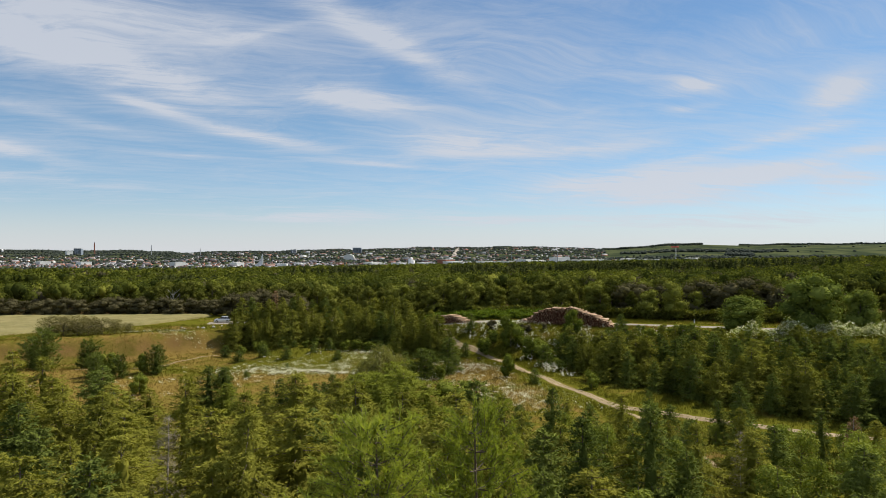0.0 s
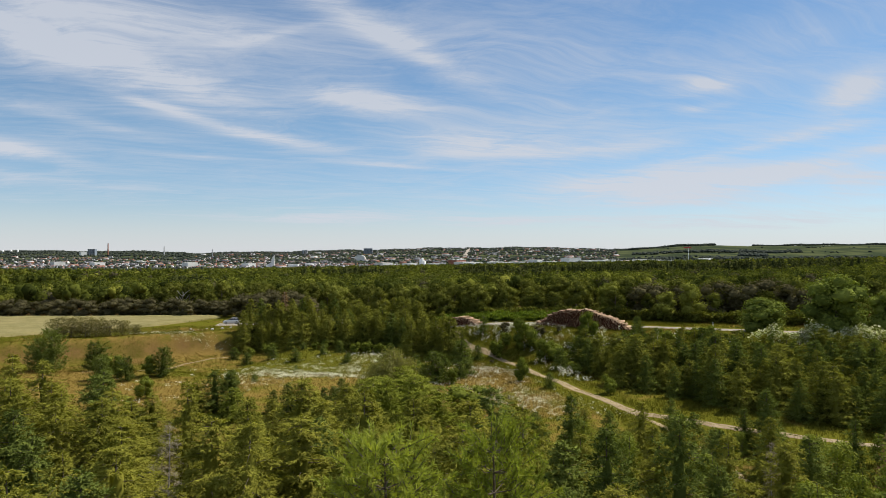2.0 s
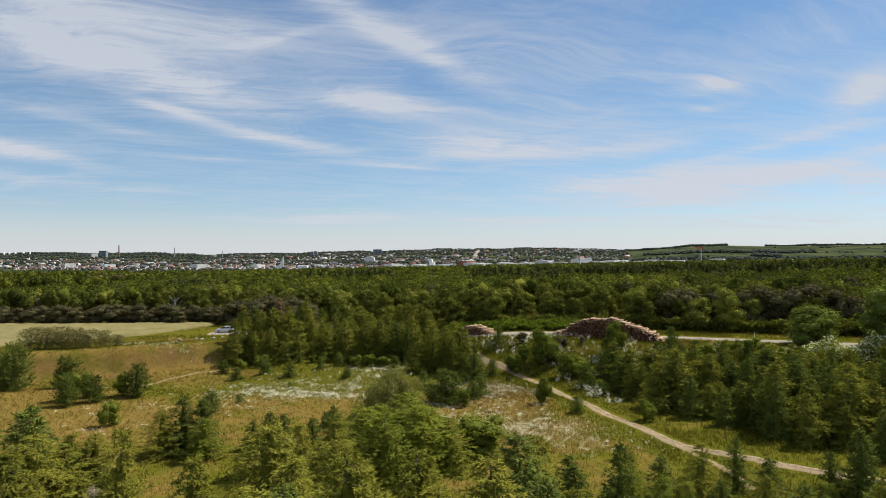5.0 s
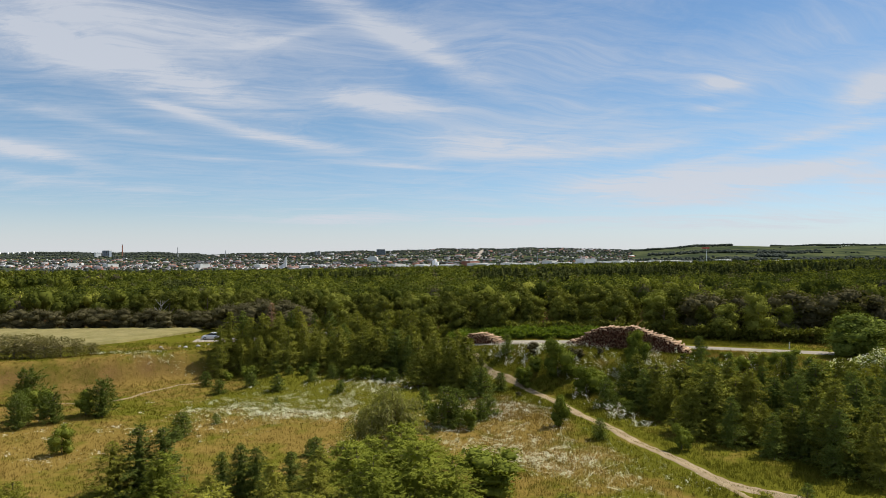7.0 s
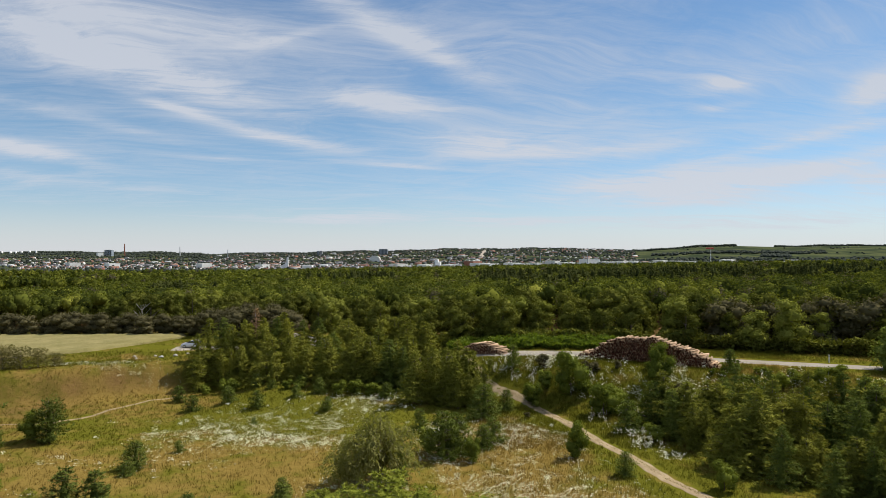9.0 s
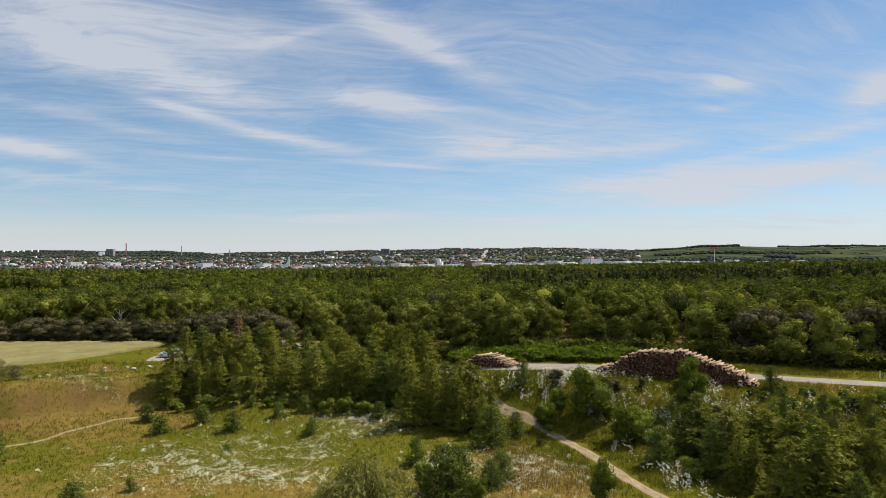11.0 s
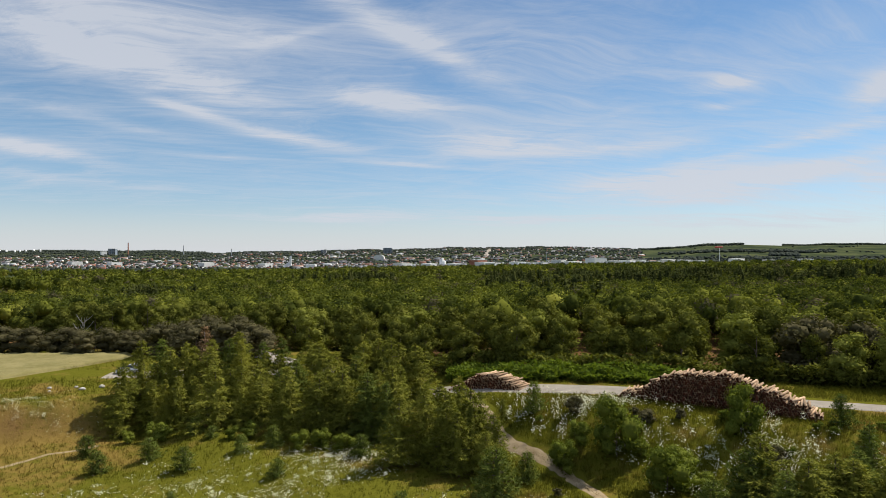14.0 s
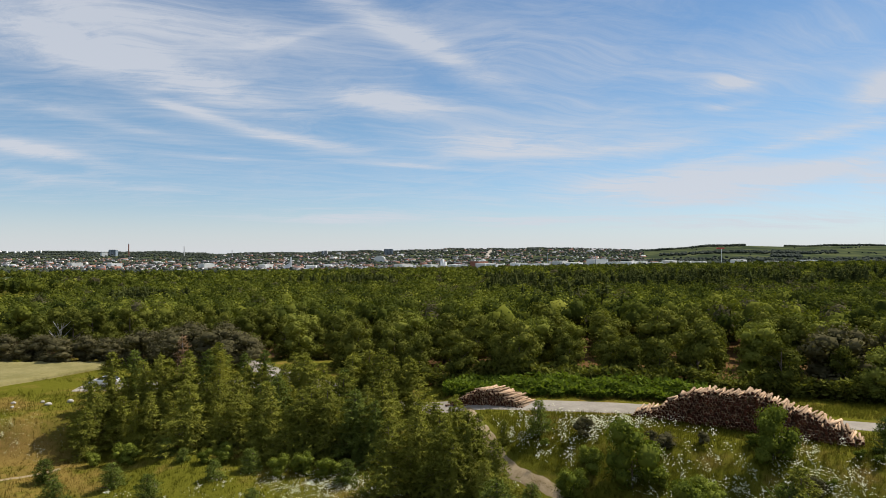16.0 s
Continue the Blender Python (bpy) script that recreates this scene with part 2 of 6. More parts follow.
M = {
    "ground": meadow("grassland"), "grass": meadow("grass_blades", True),
    "track": surface("worn_earth", (0.221, 0.164, 0.094), (0.336, 0.267, 0.172), 0.8, 0.95, 0.6),
    "path": surface("trodden_earth", (0.205, 0.156, 0.082), (0.295, 0.234, 0.135), 0.8, 0.95, 0.6),
    "road": surface("pale_asphalt", (0.221, 0.197, 0.164), (0.295, 0.267, 0.226), 0.5, 0.9, 0.3),
    "gravel": surface("gravel", (0.246, 0.217, 0.176), (0.344, 0.312, 0.262), 1.2, 0.95, 0.8),
    "crop": surface("ripening_crop", (0.164, 0.148, 0.056), (0.230, 0.201, 0.086), 0.25, 0.9, 0.8),
    "bark": surface("bark", (0.09, 0.07, 0.05), (0.17, 0.14, 0.11), 3.0, 0.9, 0.8),
    "birch_bark": surface("grey_bark", (0.30, 0.28, 0.25), (0.48, 0.46, 0.42), 3.0, 0.9, 0.5),
    "log": surface("peeling_log_bark", (0.246, 0.156, 0.094), (0.451, 0.328, 0.217), 1.6, 0.85, 0.5, spread=0.35),
    "log_end": surface("sawn_log_end", (0.041, 0.013, 0.008), (0.118, 0.042, 0.022), 2.5, 0.85, 0.3, spread=0.4),
    "larch": foliage("larch_needles", (0.125, 0.134, 0.021), (0.285, 0.276, 0.046), 0.22),
    "spruce": foliage("spruce_needles", (0.056, 0.078, 0.018), (0.180, 0.215, 0.046), 0.20),
    "darkspruce": foliage("dark_spruce_needles", (0.096, 0.108, 0.019), (0.258, 0.260, 0.046), 0.20),
    "pine": foliage("pine_needles", (0.165, 0.205, 0.032), (0.385, 0.420, 0.085), 0.42),
    "leaf": foliage("broad_leaves", (0.042, 0.052, 0.011), (0.180, 0.186, 0.036), 0.20),
    "bushleaf": foliage("bush_leaves", (0.068, 0.092, 0.015), (0.225, 0.255, 0.044), 0.28),
    "greyleaf": foliage("grey_green_leaves", (0.066, 0.062, 0.032), (0.130, 0.116, 0.060), 0.20),
    "roundleaf": foliage("round_tree_leaves", (0.084, 0.114, 0.024), (0.252, 0.289, 0.060), 0.20),
    "birchleaf": foliage("birch_leaves", (0.105, 0.135, 0.022), (0.270, 0.300, 0.060), 0.28),
    "willow": foliage("willow_leaves", (0.150, 0.155, 0.050), (0.330, 0.315, 0.115), 0.45),
    "woods": canopy("wood_canopy_leaves"),
    # distance haze is put into this leaf colour: bluish, greyed, low in contrast
    "hazed_farwoods": foliage("hazed_far_wood_leaves", (0.040, 0.050, 0.044), (0.078, 0.090, 0.070), 0.1, by_object=False, patch=0.012),
    "fir": foliage("fir_needles", (0.028, 0.038, 0.013), (0.080, 0.088, 0.026), 0.1, by_object=False, patch=0.2),
    "fern": foliage("fern_fronds", (0.070, 0.105, 0.014), (0.145, 0.190, 0.030), 0.35, by_object=False),
    "petal": foliage("white_petals", (0.62, 0.62, 0.52), (0.82, 0.82, 0.76), 0.45, by_object=False),
    "lightleaf": foliage("pale_leaves", (0.120, 0.140, 0.024), (0.240, 0.250, 0.052), 0.20),
    "thornleaf": foliage("thorn_leaves", (0.10, 0.095, 0.040), (0.21, 0.185, 0.085), 0.4),
    "fresh": foliage("fresh_larch_needles", (0.115, 0.140, 0.020), (0.290, 0.315, 0.050), 0.28),
    "twig": foliage("bare_grey_twigs", (0.22, 0.18, 0.13), (0.36, 0.31, 0.24), 0.1),
    "dead": foliage("dry_needles", (0.20, 0.12, 0.07), (0.33, 0.22, 0.14), 0.2),
    "stone": surface("pale_stone", (0.30, 0.28, 0.25), (0.48, 0.46, 0.42), 2.0, 0.9, 0.6),
    "white": surface("white_paint", (0.74, 0.74, 0.72), (0.82, 0.82, 0.80), 0.5, 0.6, 0.05),
    "render_white": surface("white_wall", (0.56, 0.56, 0.54), (0.74, 0.74, 0.72), 0.05, 0.8, 0.05),
    "pale_grey": surface("pale_cladding", (0.34, 0.35, 0.36), (0.50, 0.51, 0.52), 0.05, 0.7, 0.05),
    # slate is lightened to blue-grey, with the far blocks' haze in the colour
    "slate": surface("slate_grey_wall", (0.17, 0.21, 0.26), (0.24, 0.28, 0.33), 0.05, 0.7, 0.05),
    "brick": surface("red_brick_wall", (0.25, 0.11, 0.075), (0.36, 0.17, 0.12), 0.05, 0.85, 0.05),
    "tile": surface("roof_tiles", (0.17, 0.10, 0.08), (0.30, 0.19, 0.15), 0.03, 0.85, 0.05),
    "darkroof": surface("dark_roof", (0.07, 0.07, 0.08), (0.13, 0.13, 0.14), 0.03, 0.8, 0.05),
    "red": surface("red_paint", (0.45, 0.06, 0.05), (0.55, 0.09, 0.07), 0.3, 0.6, 0.05),
    "silver": surface("silver_car_paint", (0.60, 0.61, 0.63), (0.66, 0.67, 0.69), 0.5, 0.3, 0.0, 0.4),
    "glass": surface("dark_glass", (0.02, 0.025, 0.03), (0.03, 0.035, 0.04), 0.5, 0.08, 0.0),
    "rubber": surface("rubber", (0.02, 0.02, 0.02), (0.035, 0.035, 0.035), 4.0, 0.8, 0.1),
    "rim": surface("alloy_rim", (0.45, 0.45, 0.46), (0.55, 0.55, 0.56), 4.0, 0.35, 0.0, 0.9),
    "lamp_red": surface("red_tail_lamp", (0.35, 0.02, 0.02), (0.42, 0.03, 0.03), 4.0, 0.2, 0.0),
}

rng = np.random.default_rng(7)


# ---- mesh helpers ----
def mesh_of(name, verts, faces, mats, index=None, smooth=False):
    """A mesh from arrays: verts (n,3); faces: a list of arrays (m,3) or (m,4); index: a material index for each array."""
    me = bpy.data.meshes.new(name)
    verts = np.asarray(verts, np.float32)
    me.vertices.add(len(verts))
    me.vertices.foreach_set("co", verts.ravel())
    corner = np.concatenate([np.asarray(f, np.int32).ravel() for f in faces])
    sizes = np.concatenate([np.full(len(f), np.shape(f)[1], np.int32) for f in faces])
    me.loops.add(len(corner))
    me.loops.foreach_set("vertex_index", corner)
    me.polygons.add(len(sizes))
    me.polygons.foreach_set("loop_start", (np.cumsum(sizes) - sizes).astype(np.int32))
    me.polygons.foreach_set("loop_total", sizes)
    for m in mats:
        me.materials.append(m)
    if index is not None:
        me.polygons.foreach_set("material_index", np.concatenate([np.full(len(f), i, np.int32) for f, i in zip(faces, index)]))
    if smooth:
        me.polygons.foreach_set("use_smooth", np.ones(len(sizes), bool))
    me.update(calc_edges=True)
    return me


def part(name, data, parent, label="", m=None, kind=""):
    """Links a mesh as one object under a thing or a part."""
    ob = new(name, data)
    ob.parent = parent
    if m is not None:
        ob.matrix_basis = m
    return tagged(ob, label, kind=kind)


def bm_mesh(name, bm, *mats, smooth=False):
    me = bpy.data.meshes.new(name)
    bm.to_mesh(me)
    bm.free()
    for m in mats:
        me.materials.append(m)
    if smooth:
        me.polygons.foreach_set("use_smooth", np.ones(len(me.polygons), bool))
    return me


def box_bm(sx, sy, sz, bevel=0.0, at=(0, 0, 0)):
    """A box that stands on z = at.z."""
    bm = bmesh.new()
    bmesh.ops.create_cube(bm, size=1.0, matrix=Matrix.Translation((at[0], at[1], at[2] + sz / 2)) @ Matrix.Diagonal((sx, sy, sz, 1)))
    if bevel:
        bmesh.ops.bevel(bm, geom=bm.edges[:], offset=bevel, segments=2, affect="EDGES", profile=0.5)
    return bm


def tube(points, radii, sides=7):
    """Verts and quads of a tapered tube along points."""
    points = np.asarray(points, float)
    ang = np.arange(sides) * 2 * np.pi / sides
    ring = np.stack([np.cos(ang), np.sin(ang), 0 * ang], 1)
    rows = []
    for i, p in enumerate(points):
        d = points[min(i + 1, len(points) - 1)] - points[max(i - 1, 0)]
        d = d / (np.linalg.norm(d) + 1e-9)
        a = np.cross(d, (0.31, 0.95, 0.05))
        a /= np.linalg.norm(a) + 1e-9
        b = np.cross(d, a)
        rows.append(p + radii[i] * (ring[:, :1] * a + ring[:, 1:2] * b))
    v = np.concatenate(rows)
    f = []
    for i in range(len(points) - 1):
        for j in range(sides):
            q = (j + 1) % sides
            f.append((i * sides + j, i * sides + q, (i + 1) * sides + q, (i + 1) * sides + j))
    return v, np.array(f)


def joined(pieces):
    vs, fs, at = [], [], 0
    for v, f in pieces:
        vs.append(v)
        fs.append(f + at)
        at += len(v)
    return np.concatenate(vs), np.concatenate(fs)


def leaf_quads(base, along, across):
    """Pointed leaves: a diamond from base, with its length and half-width vectors."""
    v = np.stack([base, base + along * 0.45 + across, base + along, base + along * 0.45 - across], 1).reshape(-1, 3)
    f = np.arange(len(v)).reshape(-1, 4)
    return v, f


def leaf_tris(base, along, across):
    """Narrow sprays: one triangle each, wide at the twig and pointed."""
    v = np.stack([base - across, base + across, base + along], 1).reshape(-1, 3)
    return v, np.arange(len(v)).reshape(-1, 3)


def unit(a):
    return a / (np.linalg.norm(a, axis=-1, keepdims=True) + 1e-9)


# ---- the lie of the land ----
def sstep(v, lo, hi):
    t = np.clip((v - lo) / (hi - lo), 0, 1)
    return t * t * (3 - 2 * t)


def road_y(x):
    x = np.asarray(x, float)
    return 141.5 - 0.36 * (x - 21) + 0.0085 * np.clip(21 - x, 0, 62) ** 2


def wave(x, y, s, seed=0.0):
    return np.sin(x / s + 1.3 * seed) * np.cos(y / (s * 1.17) + seed) * 0.6 + np.sin((x + y) / (s * 0.63) + 2.1 * seed) * 0.4


def ground_z(x, y):
    x, y = np.asarray(x, float), np.asarray(y, float)
    z = -7.3 - 1.5 * np.exp(-(((x + 24) / 19) ** 2 + ((y - 124) / np.where(y > 124, 9.0, 12.0)) ** 2)) - 1.6 * sstep(y, 112, 132) * sstep(-x, 24, 36)
    z = z + 0.25 * wave(x, y, 6.0, 1.0) + 0.12 * wave(x, y, 2.3, 2.0) + 0.05 * wave(x, y, 1.1, 4.0)
    bank = np.clip(145.5 + 0.5 * (x + 45), 124, 150)
    up = sstep(y, bank - 4.5, bank + 1.8)
    z = z + (-5.2 + 0.35 * np.exp(-(((y - bank - 3.0) / 4.0) ** 2)) * sstep(-x, 42, 48) - z) * up * sstep(-x, -6, 14)
    z = z + 0.22 * wave(x, y, 1.5, 7.0) * np.exp(-(((y - bank) / 5.0) ** 2)) * sstep(-x, 42, 47)
    off = y - road_y(x)
    bench = -5.3 + 2.7 * sstep(x, -15, 25)
    z = z + (bench - z) * sstep(off, -20, -10) * sstep(x, -12, 8)
    back = np.where(y > 150, 1.0, 0.0) * sstep(y, 172, 260)
    wood = -5.0 + 0.018 * np.clip(x, -400, 500) - 0.019 * (y - 172)
    wood = np.maximum(wood, -42.0)
    z = z + (wood - z) * back
    far = sstep(y, 2300, 4350)
    ang = x / np.maximum(y, 1.0)
    ridge = np.interp(ang, (-0.9, -0.65, -0.42, -0.34, -0.1, 0.03, 0.13, 0.24, 0.31, 0.40, 0.55, 0.68, 0.9), (0, 1, -3, -10, 10, 24, 28, 25, 8, 44, 40, 48, 50))
    hump = 2.5 * np.sin(ang * 43 + 1) + 1.6 * np.sin(ang * 101)
    z = z + (ridge + hump - z) * far
    return z


def drop_to(x, y):
    return float(ground_z(x, y))


TRACK = ((4.5, 150.0), (5.5, 140.0), (7.5, 132.5), (11.5, 128.0), (14.6, 121.7), (17.4, 111.4), (20.0, 100.5), (21.9, 95.0), (24.6, 87.5), (28.0, 84.0), (32.0, 80.0), (37.0, 75.8), (41.0, 73.4), (60.0, 64.0))
FORK = ((22.6, 93.0), (24.4, 87.0), (25.4, 83.0), (26.0, 79.0), (26.5, 70.0), (26.0, 60.0))
LEFT_TRACK = ((-38.6, 141.5), (-39.8, 139.3), (-42.2, 137.0), (-44.9, 132.7), (-47.3, 128.0), (-51.0, 122.5), (-57.0, 118.0))


def smooth_line(pts, n=12):
    pts = np.array(pts, float)
    out = []
    ext = np.concatenate([[2 * pts[0] - pts[1]], pts, [2 * pts[-1] - pts[-2]]])
    for i in range(1, len(ext) - 2):
        p0, p1, p2, p3 = ext[i - 1 : i + 3]
        t = np.linspace(0, 1, n, endpoint=False)[:, None]
        out.append(0.5 * (2 * p1 + (p2 - p0) * t + (2 * p0 - 5 * p1 + 4 * p2 - p3) * t**2 + (3 * p1 - p0 - 3 * p2 + p3) * t**3))
    return np.concatenate(out + [pts[-1:]])


TRACK_LINE, LEFT_LINE, FORK_LINE = smooth_line(TRACK), smooth_line(LEFT_TRACK), smooth_line(FORK)


def line_gap(x, y, line):
    """The distance of points from a line of points, near enough."""
    best = np.full(np.shape(x), 1e9)
    for px, py in line:
        best = np.minimum(best, (x - px) ** 2 + (y - py) ** 2)
    return np.sqrt(best)


def blob(x, y, cx, cy, rx, ry):
    return np.exp(-(((x - cx) / rx) ** 2 + ((y - cy) / ry) ** 2))


def dryness(x, y):
    d = 0.34 + 0.40 * blob(x, y, -30, 100, 34, 13) + 0.36 * blob(x, y, -50, 138, 16, 8) + 0.6 * blob(x, y, 9, 106, 7, 12) + 0.3 * blob(x, y, -55, 112, 18, 12)
    d = d - 0.38 * blob(x, y, -18, 125, 16, 10) - 0.08 * sstep(x, 14, 22) - 0.12 * sstep(y, 150, 165) - 0.40 * blob(x, y, -58, 147, 16, 3.5)
    gap = line_gap(x, y, TRACK_LINE[::3])
    d = d - 0.35 * np.exp(-((gap - 2.5) / 1.6) ** 2)
    return np.clip(d + 0.12 * wave(x, y, 2.1, 3.0) + 0.14 * wave(x, y, 4.7, 8.0) + 0.18 * wave(x, y, 9.3, 5.0), 0, 1)


def bareness(x, y):
    crest = np.clip(145.5 + 0.5 * (x + 45), 124, 150)
    d = 0.8 * np.exp(-(((y - crest + 1.2) / 2.0) ** 2)) * sstep(-x, 40, 46) * (0.75 + 0.5 * wave(x, y, 3.3, 6.0)) + 0.6 * blob(x, y, -56, 134, 6, 3) + 0.6 * blob(x, y, -58, 128, 6, 4) + 0.5 * blob(x, y, -53, 118, 5, 4) + 0.35 * blob(x, y, -41, 144, 3, 5) + 0.5 * blob(x, y, 27, 66, 5, 9)
    floor = sstep(y - np.where(x > -16, road_y(x) + 11.5, 189.0), 0, 2.5) * sstep(430 - y, 0, 40)
    return np.maximum(np.clip(d * (0.7 + 0.5 * wave(x, y, 1.6, 5.0)), 0, 1), 0.95 * floor)


def add_float(me, name, values):
    a = me.attributes.new(name, "FLOAT", "POINT")
    a.data.foreach_set("value", np.asarray(values, np.float32))


def make_ground():
    xs = np.concatenate([-np.geomspace(95, 4200, 40)[::-1], np.arange(-92, 93, 1.0), np.geomspace(95, 4200, 40)])
    ys = np.concatenate([-np.geomspace(5, 800, 14)[::-1], np.arange(0, 200, 1.0), np.geomspace(201, 4700, 110)])
    X, Y = np.meshgrid(xs, ys)
    Z = ground_z(X, Y)
    n, m = len(ys), len(xs)
    i = np.arange(n * m).reshape(n, m)
    f = np.stack([i[:-1, :-1], i[:-1, 1:], i[1:, 1:], i[1:, :-1]], -1).reshape(-1, 4)
    me = mesh_of("ground", np.stack([X, Y, Z], -1).reshape(-1, 3), [f], [M["ground"]], smooth=True)
    add_float(me, "dry", dryness(X.ravel(), Y.ravel()))
    add_float(me, "earth", bareness(X.ravel(), Y.ravel()))
    tagged(new("ground", me), "rolling meadow ground of mixed green and straw-dry grass", "ground", kind="structure")


make_ground()


def ribbon(name, line, half, mat, lift, label, category, rows=7, ragged=0.0):
    """A strip that lies on the ground along a line."""
    line = np.asarray(line, float)
    t = unit(np.gradient(line, axis=0))
    side = np.stack([t[:, 1], -t[:, 0]], 1)
    w = np.linspace(-1, 1, rows)
    wob = half * (1 + ragged * np.sin(np.arange(len(line)) * 1.7)[:, None] * np.sign(w))
    P = line[:, None] + side[:, None] * (w * wob)[..., None]
    Z = ground_z(P[..., 0], P[..., 1]) + lift * (1 - 0.9 * np.abs(w) ** 4)
    n = len(line)
    i = np.arange(n * rows).reshape(n, rows)
    f = np.stack([i[:-1, :-1], i[1:, :-1], i[1:, 1:], i[:-1, 1:]], -1).reshape(-1, 4)
    me = mesh_of(name, np.concatenate([P, Z[..., None]], -1).reshape(-1, 3), [f[:, ::-1]], [mat], smooth=True)
    return tagged(new(name, me), label, category, kind="structure")

# ---- road, tracks, field ----
xr = np.arange(-60.0, 140.0, 1.5)
ribbon("road", np.stack([xr, road_y(xr)], 1), np.interp(xr, (20, 38), (2.3, 1.7))[:, None], M["road"], 0.07, "pale grey asphalt lane along the wood's edge", "road", rows=9)
ribbon("dirt_track", TRACK_LINE, 0.64, M["track"], 0.06, "pale worn earth track through the grass", "path", rows=9, ragged=0.12)
ribbon("dirt_track", FORK_LINE, 0.34, M["path"], 0.055, "faint worn wheel track branching off through the grass", "path", rows=7, ragged=0.2)
ribbon("footpath", LEFT_LINE, 0.34, M["path"], 0.05, "trodden earth footpath down the grassy bank", "path", rows=7, ragged=0.2)
xp = np.arange(-49.0, -16.0, 1.5)
ribbon("parking_bay", np.stack([xp, 164.5 + 0.11 * (xp + 45)], 1), 2.6, M["gravel"], 0.08, "pale gravel parking bay beside the trees", "parking", rows=7, ragged=0.08)


def make_field():
    """The ripening crop: a raised, slightly uneven sheet on the plateau, falling to the soil at its edges."""
    g = np.random.default_rng(3)
    U, V = np.meshgrid(np.linspace(0, 1, 150) ** 1.1, np.linspace(0, 1, 60))
    X = -53.5 - 105 * U
    Y0 = np.interp(-X, (53, 55, 57.5, 62, 73.5, 88, 110, 160), (179, 175, 169.5, 161.0, 152.0, 140.5, 130, 120)) + 0.5 * np.sin(X * 0.7)
    Y = Y0 + (182.5 - Y0) * V
    h = 0.55 * sstep(V, 0, 0.04) * sstep(U, 0, 0.01) + 0.02
    tram = np.minimum(np.abs((Y - 0.55 * X) % 14.0 - 7.0), 3.0)
    h = h - 0.16 * np.exp(-((tram - 0.9) / 0.35) ** 2) * (h > 0.4)
    Z = ground_z(X, Y) + h + 0.05 * g.standard_normal(X.shape) * (h > 0.3) - 0.04
    i = np.arange(X.size).reshape(X.shape)
    f = np.stack([i[:-1, :-1], i[1:, :-1], i[1:, 1:], i[:-1, 1:]], -1).reshape(-1, 4)
    me = mesh_of("crop_field", np.stack([X, Y, Z], -1).reshape(-1, 3), [f], [M["crop"]], smooth=True)
    tagged(new("crop_field", me), "pale ripening cereal crop on the plateau", "field", kind="structure")


make_field()


# ---- trees ----
def trunk_mesh(name, h, r, mat, lean=0.0, sides=7, limbs=()):
    pts = [(lean * t * t * h * 0.1, 0.03 * h * math.sin(3 * t) * 0.3, t * h) for t in np.linspace(0, 1, 7)]
    pcs = [tube([(0, 0, -0.25)] + pts[1:], [r * 1.25] + [r * (1 - 0.9 * t) + 0.008 for t in np.linspace(0, 1, 7)[1:]], sides)]
    for p in limbs:
        pcs.append(tube(p, np.linspace(r * 0.45, r * 0.08, len(p)), 5))
    v, f = joined(pcs)
    return mesh_of(name, v, [f], [mat], smooth=True)


